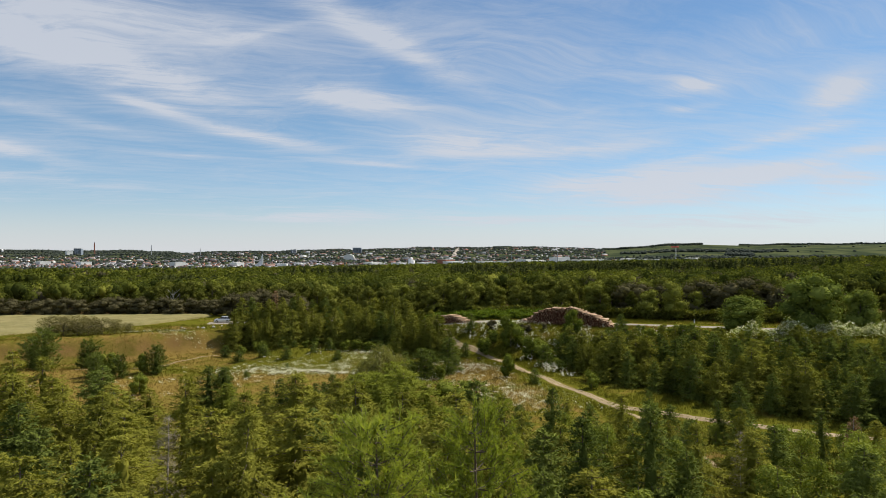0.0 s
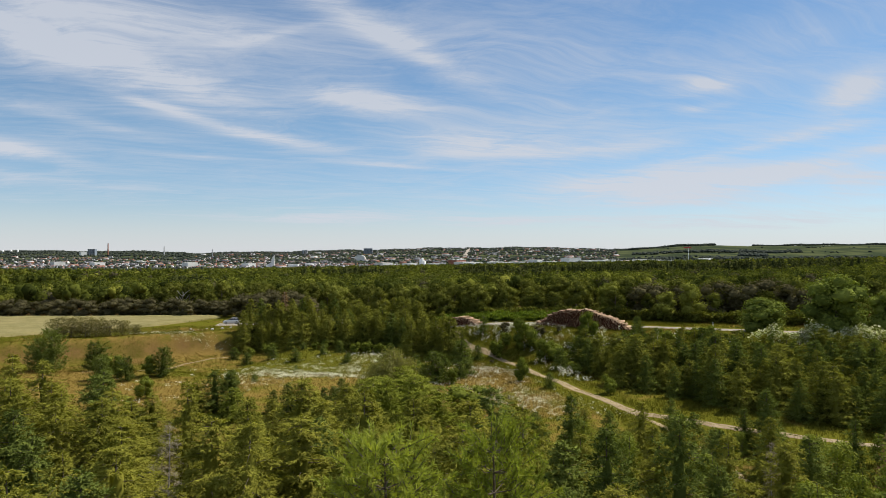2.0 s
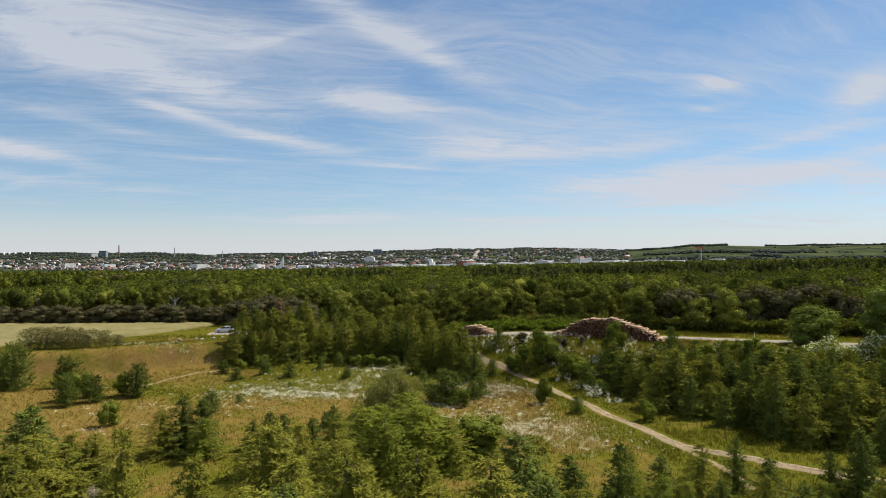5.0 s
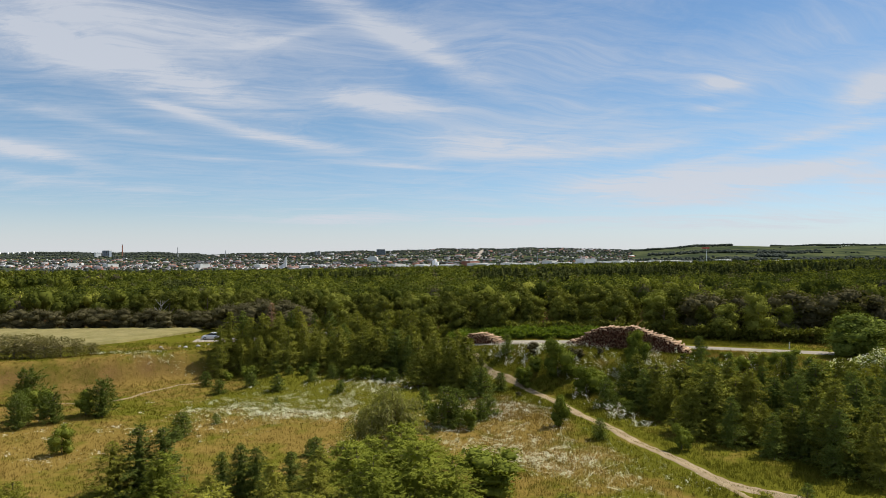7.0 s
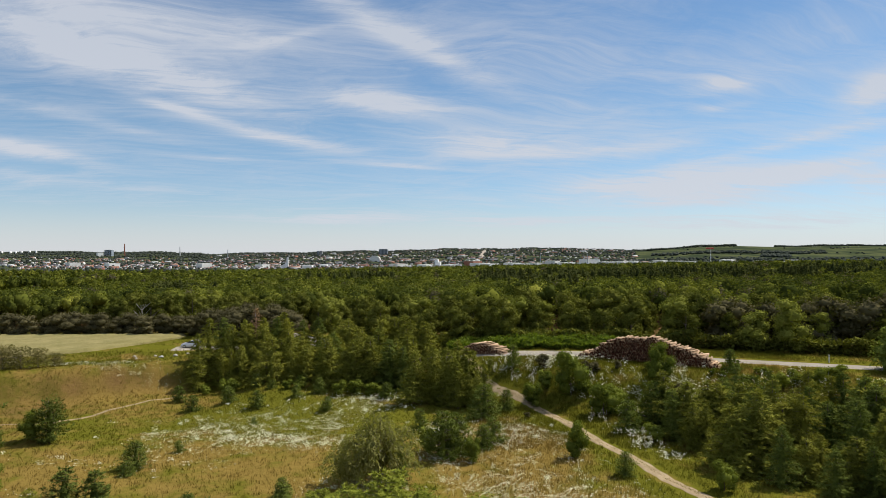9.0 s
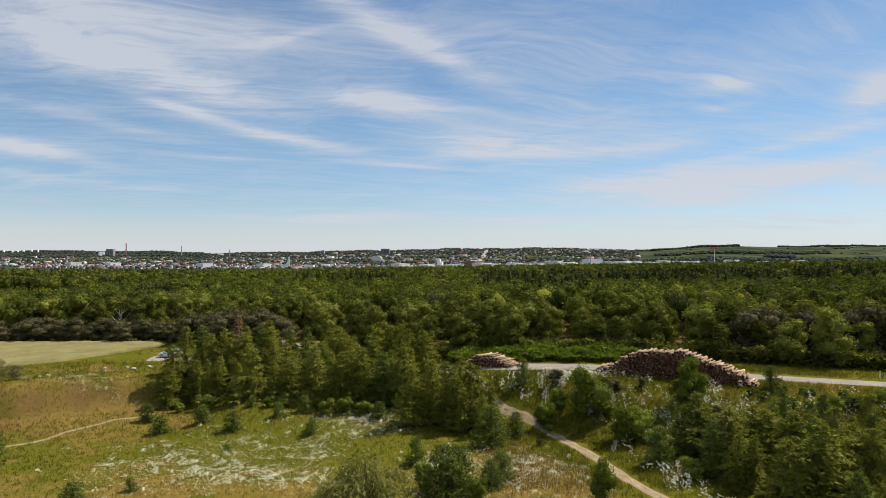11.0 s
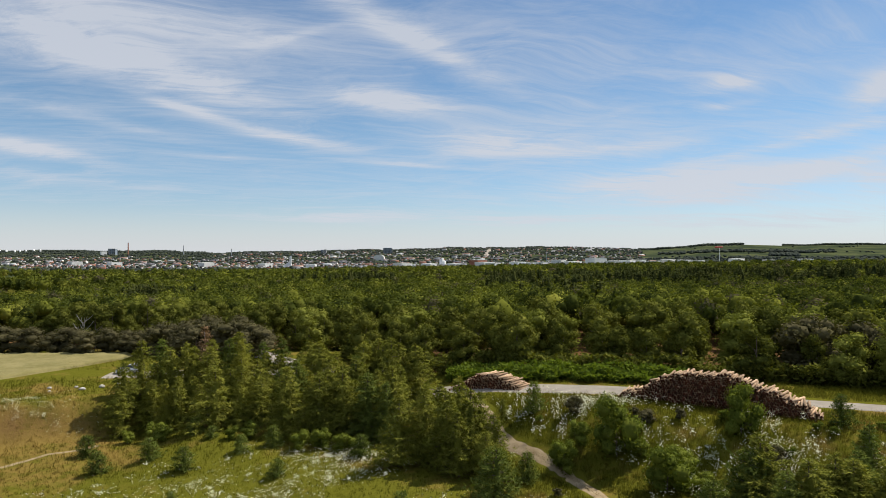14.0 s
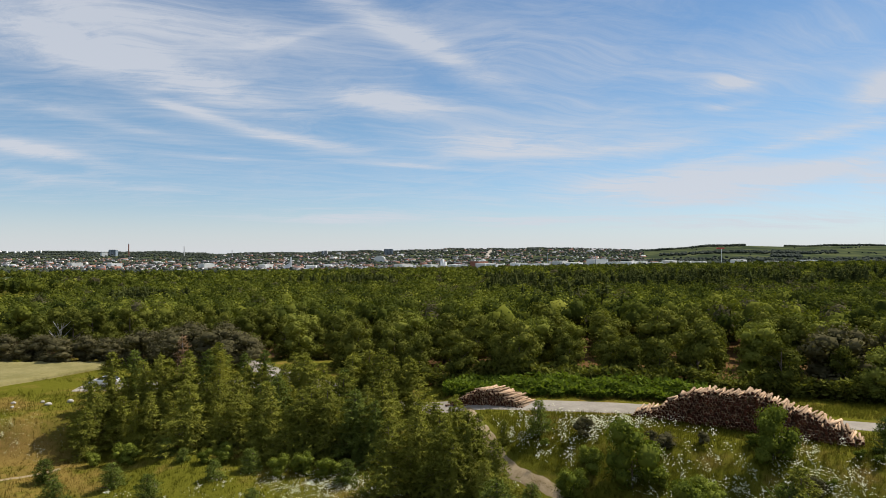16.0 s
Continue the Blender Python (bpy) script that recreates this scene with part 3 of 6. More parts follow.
def conifer_crown(seed, h, spread, levels, per, sprays, spray, width, droop, mat, low=0.06, shape=0.8, upturn=0.0, rise=0.25, inner=0.20):
    """Branches round the stem, each with side twigs that carry short sprays of needles; unit: metres."""
    g = np.random.default_rng(seed)
    base, along, across, wood = [], [], [], []
    lop, lop_at, m = g.uniform(0.0, 0.25), g.uniform(0, 6.28), 6
    up = np.array([0, 0, 1.0])
    for t in np.linspace(low, 0.985, levels):
        tier = g.uniform(0.84, 1.14)
        for b in range(per):
            fall, lift = droop * g.uniform(0.5, 1.5), rise * g.uniform(-0.4, 1.2) * (0.4 + t)
            a, t1 = g.uniform(0, 2 * np.pi), float(np.clip(t + g.normal(0, 0.028), 0.01, 0.99))
            L = spread * (1 - t1) ** shape * g.uniform(0.55, 1.15) * tier * (1 + lop * math.cos(a - lop_at)) + 0.12
            d = np.array([math.cos(a), math.sin(a), 0])
            foot = np.array([0, 0, h * t1])

            def bough(s):
                return foot + d * (L * s)[:, None] + up * (L * (lift * s - fall * s**1.7 + upturn * s**3))[:, None]

            s = g.uniform(0.06, 1.0, m) ** 0.85
            side = np.cross(d, up) * g.choice([-1, 1], m)[:, None]
            twig = unit(d * g.uniform(0.35, 1.0, m)[:, None] + side * g.uniform(0.3, 1.1, m)[:, None] + up * g.normal(lift * 0.6 - fall + upturn * 0.6, 0.22, m)[:, None])
            reach = (0.42 * L * (1.15 - s) + 0.22) * g.uniform(0.7, 1.2, m)
            n = max(8, int(sprays * (0.25 + 0.75 * L / spread)))
            k, u = g.integers(0, m, n), g.uniform(0, 1, n)
            p = bough(s)[k] + twig[k] * (reach[k] * u)[:, None] + g.normal(0, 0.03, (n, 3))
            w = unit(twig[k] * 0.8 + g.normal(0, 0.40, (n, 3)) + up * (0.5 * upturn - 0.35 * fall)) * (spray * g.uniform(0.55, 1.3, n) * (0.6 + 0.4 * L / spread))[:, None]
            q = unit(np.cross(w, g.normal(0, 0.4, (n, 3)) + up + d * 0.5)) * (width * g.uniform(0.7, 1.3, n))[:, None]
            base.append(p), along.append(w), across.append(q)
            if b % 3 == 0:
                wood.append(bough(np.array([0.0, 0.5, 0.95])))
    # leader
    n = 40
    base.append(np.stack([g.normal(0, 0.03, n), g.normal(0, 0.03, n), h * g.uniform(0.9, 1.02, n)], 1))
    w = unit(np.concatenate([g.normal(0, 0.6, (n, 2)), g.uniform(0.2, 1.1, (n, 1))], 1)) * spray * 0.7
    along.append(w), across.append(unit(np.cross(w, g.normal(0, 1, (n, 3)))) * width * 0.8)
    v, f = leaf_tris(np.concatenate(base), np.concatenate(along), np.concatenate(across))
    wv, wf = joined([tube(p, (0.022, 0.014, 0.004), 3) for p in wood])
    if not inner:
        return mesh_of("crown", np.concatenate([v, wv]), [f, wf + len(v)], [mat, M["bark"]], (0, 1))
    iv, jf = inner_twigs(g, h, spread * inner, low, shape)
    return mesh_of("crown", np.concatenate([v, wv, iv]), [f, wf + len(v), jf + len(v) + len(wv)], [mat, M["bark"]], (0, 1, 0))


def inner_twigs(g, h, r, low, shape, rings=11, seg=9):
    """The close needled twigs round the stem, a ragged cone."""
    t = np.linspace(max(low, 0.03), 0.82, rings)
    a = np.arange(seg) * 2 * np.pi / seg
    rad = r * ((1 - t) ** shape)[:, None] * g.uniform(0.5, 1.3, (rings, seg)) + 0.02
    v = np.stack([rad * np.cos(a), rad * np.sin(a), h * (t[:, None] + g.normal(0, 0.015, (rings, seg)))], -1).reshape(-1, 3)
    i = np.arange(rings * seg).reshape(rings, seg)
    j = np.roll(i, -1, 1)
    return v, np.stack([i[:-1], j[:-1], j[1:], i[1:]], -1).reshape(-1, 4)


def core_blob(g, centre, radii, rings=6, seg=8, rough=0.18):
    """A lumpy closed blob of about 80 triangles."""
    th = np.linspace(0, np.pi, rings + 1)[1:-1]
    ph = np.arange(seg) * 2 * np.pi / seg
    T, P = np.meshgrid(th, ph, indexing="ij")
    d = np.stack([np.sin(T) * np.cos(P), np.sin(T) * np.sin(P), np.cos(T)], -1).reshape(-1, 3)
    d = np.concatenate([d, [[0, 0, 1], [0, 0, -1]]])
    v = np.asarray(centre) + d * np.asarray(radii) * (1 + g.normal(0, rough, (len(d), 1)))
    i = np.arange((rings - 1) * seg).reshape(rings - 1, seg)
    j = np.roll(i, -1, 1)
    f = np.stack([i[:-1], i[1:], j[1:], j[:-1]], -1).reshape(-1, 4)
    top, bot = len(v) - 2, len(v) - 1
    caps = np.concatenate([np.stack([np.full(seg, top), i[0], j[0], j[0]], -1), np.stack([np.full(seg, bot), j[-1], i[-1], i[-1]], -1)])
    return v, f, caps[:, :3]


def leafy_crown(seed, h, width, lumps, leaves, size, mat, low=0.18, core=True, tall=1.0):
    """A broad-leaved crown of many leaf clumps set on uneven lumps."""
    g = np.random.default_rng(seed)
    base, along, across = [], [], []
    cv, cq, ct, at = [], [], [], 0
    for i in range(lumps):
        a, rr = g.uniform(0, 2 * np.pi), math.sqrt(g.uniform(0, 1)) * 0.55
        t = low + 0.12 + (0.86 - low - 0.12) * (i + 0.5) / lumps
        belly = math.sin(np.pi * min(1, max(0.12, (t - low) / (1.05 - low)) ** 0.8)) ** 0.6
        c = np.array([math.cos(a) * rr * width * belly, math.sin(a) * rr * width * belly, t * h])
        r = width * g.uniform(0.26, 0.42) * (0.55 + 0.45 * belly)
        rad = np.array([r, r, r * 0.85 * tall])
        n = int(leaves / lumps)
        d = unit(g.normal(0, 1, (n, 3)) + (0, 0, 0.25))
        p = c + d * rad * (0.98 + g.normal(0.0, 0.15, (n, 1)))
        w = unit(np.cross(d, g.normal(0, 1, (n, 3))) + d * g.normal(0.1, 0.5, (n, 1)) + (0, 0, -0.3)) * (size * g.uniform(0.5, 1.4, n))[:, None]
        q = unit(np.cross(w, d + g.normal(0, 0.38, (n, 3)))) * (np.linalg.norm(w, axis=1) * 0.34)[:, None]
        base.append(p - w * 0.5), along.append(w), across.append(q)
        if core:
            v, f, caps = core_blob(g, c, rad * 0.66)
            cv.append(v), cq.append(f + at), ct.append(caps + at)
            at += len(v)
    v, f = leaf_quads(np.concatenate(base), np.concatenate(along), np.concatenate(across))
    if not core:
        return mesh_of("crown", v, [f], [mat])
    k = len(v)
    return mesh_of("crown", np.concatenate([v] + cv), [f, np.concatenate(cq) + k, np.concatenate(ct) + k], [mat])


def pine_crown(seed, h, spread, mat, shoots=420):
    """Upturned shoots, each a bottle brush of long needles."""
    g = np.random.default_rng(seed)
    base, along, across, wood = [], [], [], []
    nl = 13
    for li in range(nl):
        t = 0.15 + 0.83 * li / (nl - 1)
        per = 6
        for b in range(per):
            a = 2 * np.pi * (b + g.uniform(0, 1)) / per
            L = spread * (1 - t) ** 0.55 * g.uniform(0.7, 1.1) + 0.25
            d = np.array([math.cos(a), math.sin(a), 0.0])
            wood.append((np.array([0, 0, h * t]), np.array([0, 0, h * t + 0.12 * L]) + d * L * 0.6, np.array([0, 0, h * t + 0.45 * L]) + d * L))
            for s in g.uniform(0.35, 1.05, int(shoots / (nl * per)) + 2):
                c = np.array([0, 0, h * t + 0.12 * L * s + 0.3 * L * s**3]) + d * L * s + g.normal(0, 0.16, 3)
                axis = unit(d * 0.8 + g.normal(0, 0.45, 3) + (0, 0, 0.7))
                ln = g.uniform(0.45, 0.95)
                n = 60
                u = g.uniform(0, 1, n)
                out = unit(g.normal(0, 1, (n, 3)))
                w = unit(axis * 0.9 + out * 1.0) * g.uniform(0.14, 0.25, n)[:, None]
                base.append(c + axis * (u * ln)[:, None]), along.append(w)
                across.append(unit(np.cross(w, g.normal(0, 1, (n, 3)))) * 0.017)
                wood.append((c, c + axis * ln * 0.5, c + axis * ln))
    v, f = leaf_tris(np.concatenate(base), np.concatenate(along), np.concatenate(across))
    wv, wf = joined([tube(p, (0.02, 0.013, 0.006), 3) for p in wood])
    return mesh_of("crown", np.concatenate([v, wv]), [f, wf + len(v)], [mat, M["bark"]], (0, 1))


KIND = {}


def kind_of_tree(key, name, category, group, crowns, trunks, label):
    KIND[key] = (name, category, group, crowns, trunks, label)


def limbs_of(seed, h, width, n=6):
    g = np.random.default_rng(seed)
    out = []
    for i in range(n):
        a, t = g.uniform(0, 6.28), g.uniform(0.25, 0.7)
        d = np.array([math.cos(a), math.sin(a), 0]) * width * 0.5
        out.append([np.array([0, 0, h * t]), np.array([0, 0, h * t + 0.1 * h]) + d * 0.5, np.array([0, 0, h * (t + 0.2)]) + d])
    return out


kind_of_tree("larch", "larch_tree", "tree", "young larches",
             [conifer_crown(10 + i, 8, 3.1, 19, 9, 118, 0.29, 0.034, 0.24, M["larch"], low=0.02, shape=0.62) for i in range(5)],
             [trunk_mesh("trunk", 8, 0.11, M["bark"])], "young yellow-green larch with feathery drooping branches")
kind_of_tree("spruce", "spruce_tree", "tree", "spruces",
             [conifer_crown(30 + i, 8, 2.7, 20, 9, 80, 0.32, 0.046, 0.18, M["spruce"], low=0.02, shape=0.66, upturn=0.10) for i in range(3)],
             [trunk_mesh("trunk", 8, 0.11, M["bark"])], "young dark green spruce with pointed crown")
kind_of_tree("darkspruce", "conifer_tree", "tree", "dark conifers",
             [conifer_crown(40 + i, 8, 3.2, 17, 9, 70, 0.42, 0.058, 0.18, M["darkspruce"], low=0.02, shape=0.64, upturn=0.05, rise=0.3) for i in range(4)],
             [trunk_mesh("trunk", 8, 0.12, M["bark"])], "dense olive-green conifer in a close plantation")
kind_of_tree("smallspruce", "small_spruce", "tree", "small meadow spruces",
             [conifer_crown(50 + i, 2.0, 1.05, 14, 9, 44, 0.16, 0.030, 0.08, M["spruce"], low=0.02, shape=0.65, upturn=0.15) for i in range(3)],
             [trunk_mesh("trunk", 2.0, 0.04, M["bark"])], "small bushy dark spruce standing in the flowery meadow")
kind_of_tree("pine", "pine_tree", "tree", "pines",
             [pine_crown(60 + i, 7.5, 2.7, M["pine"], 380) for i in range(2)],
             [trunk_mesh("trunk", 7.5, 0.14, M["bark"])], "bushy green pine with upturned pale shoots")
kind_of_tree("scrubpine", "scrub_pine", "tree", "pines",
             [conifer_crown(65 + i, 4, 2.0, 16, 10, 62, 0.30, 0.034, 0.0, M["spruce"], low=0.02, shape=0.34, upturn=0.3, rise=0.5) for i in range(2)],
             [trunk_mesh("trunk", 3.4, 0.09, M["bark"], 0.3, 6, limbs_of(7, 3, 2))], "bushy dark blue-green pine on the dry bank")
kind_of_tree("broadleaf", "broadleaf_tree", "tree", "trees along the wood's edge",
             [leafy_crown(70 + i, 9, 3.6, 16, 3000, 0.34, M["leaf"], low=-0.02) for i in range(6)],
             [trunk_mesh("trunk", 7.5, 0.16, M["bark"], 0.3, 7, limbs_of(i, 7, 3)) for i in range(2)], "full green broad-leaved tree at the edge of the wood")
kind_of_tree("greytree", "hawthorn_bush", "bush", "grey-green hedge bushes",
             [leafy_crown(80 + i, 4, 2.6, 14, 2400, 0.19, M["greyleaf"], low=-0.05) for i in range(3)],
             [trunk_mesh("trunk", 3.2, 0.09, M["bark"], 0.4, 6, limbs_of(9 + i, 3, 2)) for i in range(1)], "rounded dull grey-brown hawthorn bush behind the field")
def weeping_crown(seed, h, width, rods, leaves, mat):
    """Thin rods that rise from the foot and bow over, hung with narrow leaves."""
    g = np.random.default_rng(seed)
    base, along, across, wood = [], [], [], []
    for i in range(rods):
        a, reach, top = g.uniform(0, 6.28), width * math.sqrt(g.uniform(0.02, 1)) * g.uniform(0.8, 1.2), h * g.uniform(0.38, 1.05)
        d = np.array([math.cos(a), math.sin(a), 0])
        top = top * (1.05 - 0.35 * reach / width)
        rod = [d * reach * s + (0, 0, top * z) for s, z in ((0.05, 0.05), (0.25, 0.5), (0.55, 0.86), (0.8, 1.0), (1.0, 0.86), (1.1, 0.55))]
        wood.append(rod)
        s = g.uniform(0.22, 1.0, leaves) ** 0.7 * 5
        rod = np.array(rod)
        p = np.stack([np.interp(s, np.arange(6), rod[:, j]) for j in range(3)], 1) + g.normal(0, 0.14, (leaves, 3))
        w = unit(d * 0.5 + g.normal(0, 0.5, (leaves, 3)) + (0, 0, -0.7)) * g.uniform(0.16, 0.34, leaves)[:, None]
        base.append(p), along.append(w), across.append(unit(np.cross(w, g.normal(0, 1, (leaves, 3)))) * 0.045)
    v, f = leaf_quads(np.concatenate(base), np.concatenate(along), np.concatenate(across))
    wv, wf = joined([tube(p, (0.022, 0.016, 0.011, 0.008, 0.005, 0.003), 3) for p in wood])
    return mesh_of("crown", np.concatenate([v, wv]), [f, wf + len(v)], [mat, M["bark"]], (0, 1))


kind_of_tree("willow", "willow_shrub", "shrub", "meadow shrubs",
             [weeping_crown(90 + i, 4.5, 2.3, 85, 75, M["willow"]) for i in range(2)],
             [trunk_mesh("trunk", 2.6, 0.07, M["birch_bark"], 0.3, 6, limbs_of(19 + i, 3, 1.6, 8)) for i in range(1)], "airy grey-green willow shrub with thin bowed branches")
kind_of_tree("lime", "light_green_tree", "tree", "trees along the wood's edge",
             [leafy_crown(75 + i, 9, 3.8, 16, 3600, 0.32, M["lightleaf"], low=-0.02) for i in range(2)],
             [trunk_mesh("trunk", 7.5, 0.16, M["bark"], 0.3, 7, limbs_of(40, 7, 3))], "full pale yellow-green willow at the edge of the wood")
kind_of_tree("round", "round_tree", "tree", "trees beside the lane",
             [leafy_crown(78 + i, 9, 4.6, 26, 5200, 0.36, M["roundleaf"], low=-0.04) for i in range(2)],
             [trunk_mesh("trunk", 7.0, 0.2, M["bark"], 0.2, 7, limbs_of(44, 7, 3.5))], "large rounded broad-leaved tree beside the lane")
kind_of_tree("thorn", "thorn_bush", "bush", "bushes by the field",
             [leafy_crown(84 + i, 4, 2.6, 16, 1900, 0.20, M["thornleaf"], low=-0.05, core=False) for i in range(2)],
             [trunk_mesh("trunk", 3.0, 0.07, M["bark"], 0.4, 6, limbs_of(49, 3, 2.4, 12))], "tangled airy grey-green bush on the edge of the field")
kind_of_tree("fresh", "light_green_larch", "tree", "young larches",
             [conifer_crown(20 + i, 8, 3.3, 17, 9, 92, 0.36, 0.046, 0.14, M["fresh"], low=0.0, shape=0.46, rise=0.4) for i in range(3)],
             [trunk_mesh("trunk", 8, 0.1, M["bark"])], "bushy fresh light-green larch standing in the grass")
kind_of_tree("bare", "bare_larch", "tree", "young larches",
             [conifer_crown(59, 8, 2.2, 20, 9, 60, 0.34, 0.010, 0.12, M["twig"], low=0.05, shape=0.6, inner=0)],
             [trunk_mesh("trunk", 8, 0.1, M["birch_bark"])], "dead leafless larch with fine grey twigs")
kind_of_tree("birch", "birch_tree", "tree", "young broad-leaved trees",
             [leafy_crown(110 + i, 8, 2.0, 20, 3600, 0.20, M["birchleaf"], low=0.0, core=False, tall=1.25) for i in range(3)],
             [trunk_mesh("trunk", 7.4, 0.08, M["bark"], 0.2, 6, limbs_of(120 + i, 7, 2.2, 10)) for i in range(2)], "slender light-green birch among the young conifers")
kind_of_tree("bush", "green_bush", "shrub", "green shrubs",
             [leafy_crown(100 + i, 3, 1.9, 13, 2400, 0.15, M["bushleaf"], low=-0.02) for i in range(3)],
             [trunk_mesh("trunk", 2.4, 0.05, M["bark"], 0.2, 6, limbs_of(29 + i, 2.4, 1.5)) for i in range(1)], "rounded fresh-green leafy bush in the grass")
kind_of_tree("dead", "dead_spruce", "tree", "",
             [conifer_crown(58, 7, 1.7, 18, 8, 40, 0.30, 0.032, 0.2, M["dead"], low=0.05, shape=0.7)],
             [trunk_mesh("trunk", 7, 0.1, M["birch_bark"])], "dead reddish-brown spruce among the green trees")
REF = {"larch": 8, "spruce": 8, "darkspruce": 8, "smallspruce": 2, "pine": 7.5, "scrubpine": 4, "broadleaf": 9, "greytree": 4, "willow": 4.5, "bush": 3, "dead": 7, "lime": 9, "fresh": 8, "thorn": 4, "round": 9, "bare": 8, "birch": 8}


def plant(key, x, y, h, fat=1.0, label="", sink=0.0):
    name, category, group, crowns, trunks, text = KIND[key]
    root = new(name)
    s = h / REF[key]
    root.matrix_basis = Matrix.LocRotScale((x, y, drop_to(x, y) - sink), Euler((rng.normal(0, 0.02), rng.normal(0, 0.02), rng.uniform(0, 6.28))), (s * fat, s * fat, s))
    part("trunk", trunks[rng.integers(len(trunks))], root)
    part("crown", crowns[rng.integers(len(crowns))], root)
    return tagged(root, label or text, category, group)


def scatter(count_x, x0, x1, count_y, y0, y1, jitter=0.42):
    """Jittered grid of places."""
    dx, dy = (x1 - x0) / count_x, (y1 - y0) / count_y
    for i in range(count_x):
        for j in range(count_y):
            yield x0 + dx * (i + 0.5 + rng.uniform(-jitter, jitter)), y0 + dy * (j + 0.5 + rng.uniform(-jitter, jitter))


# plantation that the camera starts over
NEAR_LEFT = (("pine", -2.4, 31.0, 12.3, 0.85), ("pine", 2.0, 34.0, 11.7, 0.8), ("larch", -11.0, 45.6, 9.9, 1.05), ("larch", -5.0, 53.0, 9.9, 1.05), ("larch", -19.5, 60.0, 9.0, 0.85),
             ("larch", -36.0, 70.5, 9.2, 1.05), ("larch", -40.5, 73.0, 9.4, 1.0), ("larch", -33.0, 66.0, 8.2, 1.0), ("larch", -43.0, 67.0, 8.6, 1.1))
NEAR_RIGHT = (("larch", 4.6, 45.0, 10.6, 0.7), ("spruce", 9.8, 46.0, 9.3, 0.9), ("spruce", 14.0, 46.0, 9.8, 0.9), ("larch", 18.0, 48.4, 8.0, 0.9), ("larch", 7.3, 54.0, 7.6, 0.9),
              ("spruce", 11.5, 62.4, 7.4, 0.8), ("spruce", 24.2, 73.8, 4.6, 1.0), ("spruce", 31.9, 69.8, 6.3, 1.0), ("larch", 20.0, 61.0, 5.8, 0.9), ("larch", 27.0, 60.0, 6.0, 0.9),
              ("spruce", 36.0, 63.0, 5.2, 0.9), ("larch", 15.5, 55.0, 6.6, 0.9))
NEAR_ODD = (("bare", -20.3, 58.4, 6.3, 1.0), ("bare", 25.5, 57.0, 5.0, 0.8), ("larch", -32.0, 59.6, 8.4, 1.15), ("larch", -13.6, 55.7, 8.6, 1.1), ("dead", 35.9, 58.5, 5.6, 1.0))
placed = []
for key, x, y, h, fat in NEAR_LEFT + NEAR_RIGHT + NEAR_ODD:
    plant(key, x, y, h, fat)
    placed.append((x, y))


def free_of(x, y, gap):
    return min((x - a) ** 2 + (y - b) ** 2 for a, b in placed) > gap * gap


for x, y in scatter(20, -56, 5, 11, 31.5, 74):
    if not free_of(x, y, 2.7) or (40 < y < 58.5 and abs(x + 20.3 * (y - 8) / 50) < 2.3) or (-26 < x < -12 and 57 < y < 80) or (abs(x) < 5 and y < 38) or (x > -6 and y > 62):
        continue
    top = rng.uniform(7.4, 9.6)
    if abs(x) < 0.70 * (y - 27):
        top = min(top, 9.0 - 0.37 * (y - 60))
    if top < 3.0:
        continue
    placed.append((x, y))
    plant("larch" if rng.uniform() < 0.82 else "spruce", x, y, top * rng.uniform(0.82, 1.06), rng.uniform(1.15, 1.5) * (1.0 if top > 6 else 1.25))
for x, y in scatter(18, 4, 58, 12, 30.5, 71):
    if not free_of(x, y, 2.6) or y > 70 - 0.1 * abs(x - 20) or line_gap(np.array(x), np.array(y), FORK_LINE) < 2.0:
        continue
    placed.append((x, y))
    key = "birch" if rng.uniform() < 0.42 else ("larch" if rng.uniform() < 0.5 else "spruce")
    plant(key, x, y, min(rng.uniform(5.6, 7.6), 19.2 - 0.26 * (y - 5.4)) if x > 8 else rng.uniform(6.5, 8.0), rng.uniform(1.05, 1.4))

# last rows of the plantation before the track
for x, y in scatter(13, 6, 34, 2, 66.5, 73.5):
    if not free_of(x, y, 1.8) or line_gap(np.array(x), np.array(y), FORK_LINE) < 1.6:
        continue
    placed.append((x, y))
    plant("spruce" if rng.uniform() < 0.5 else ("fresh" if rng.uniform() < 0.5 else "larch"), x, y, rng.uniform(3.4, 5.2) - 0.12 * (y - 68), rng.uniform(1.1, 1.4))

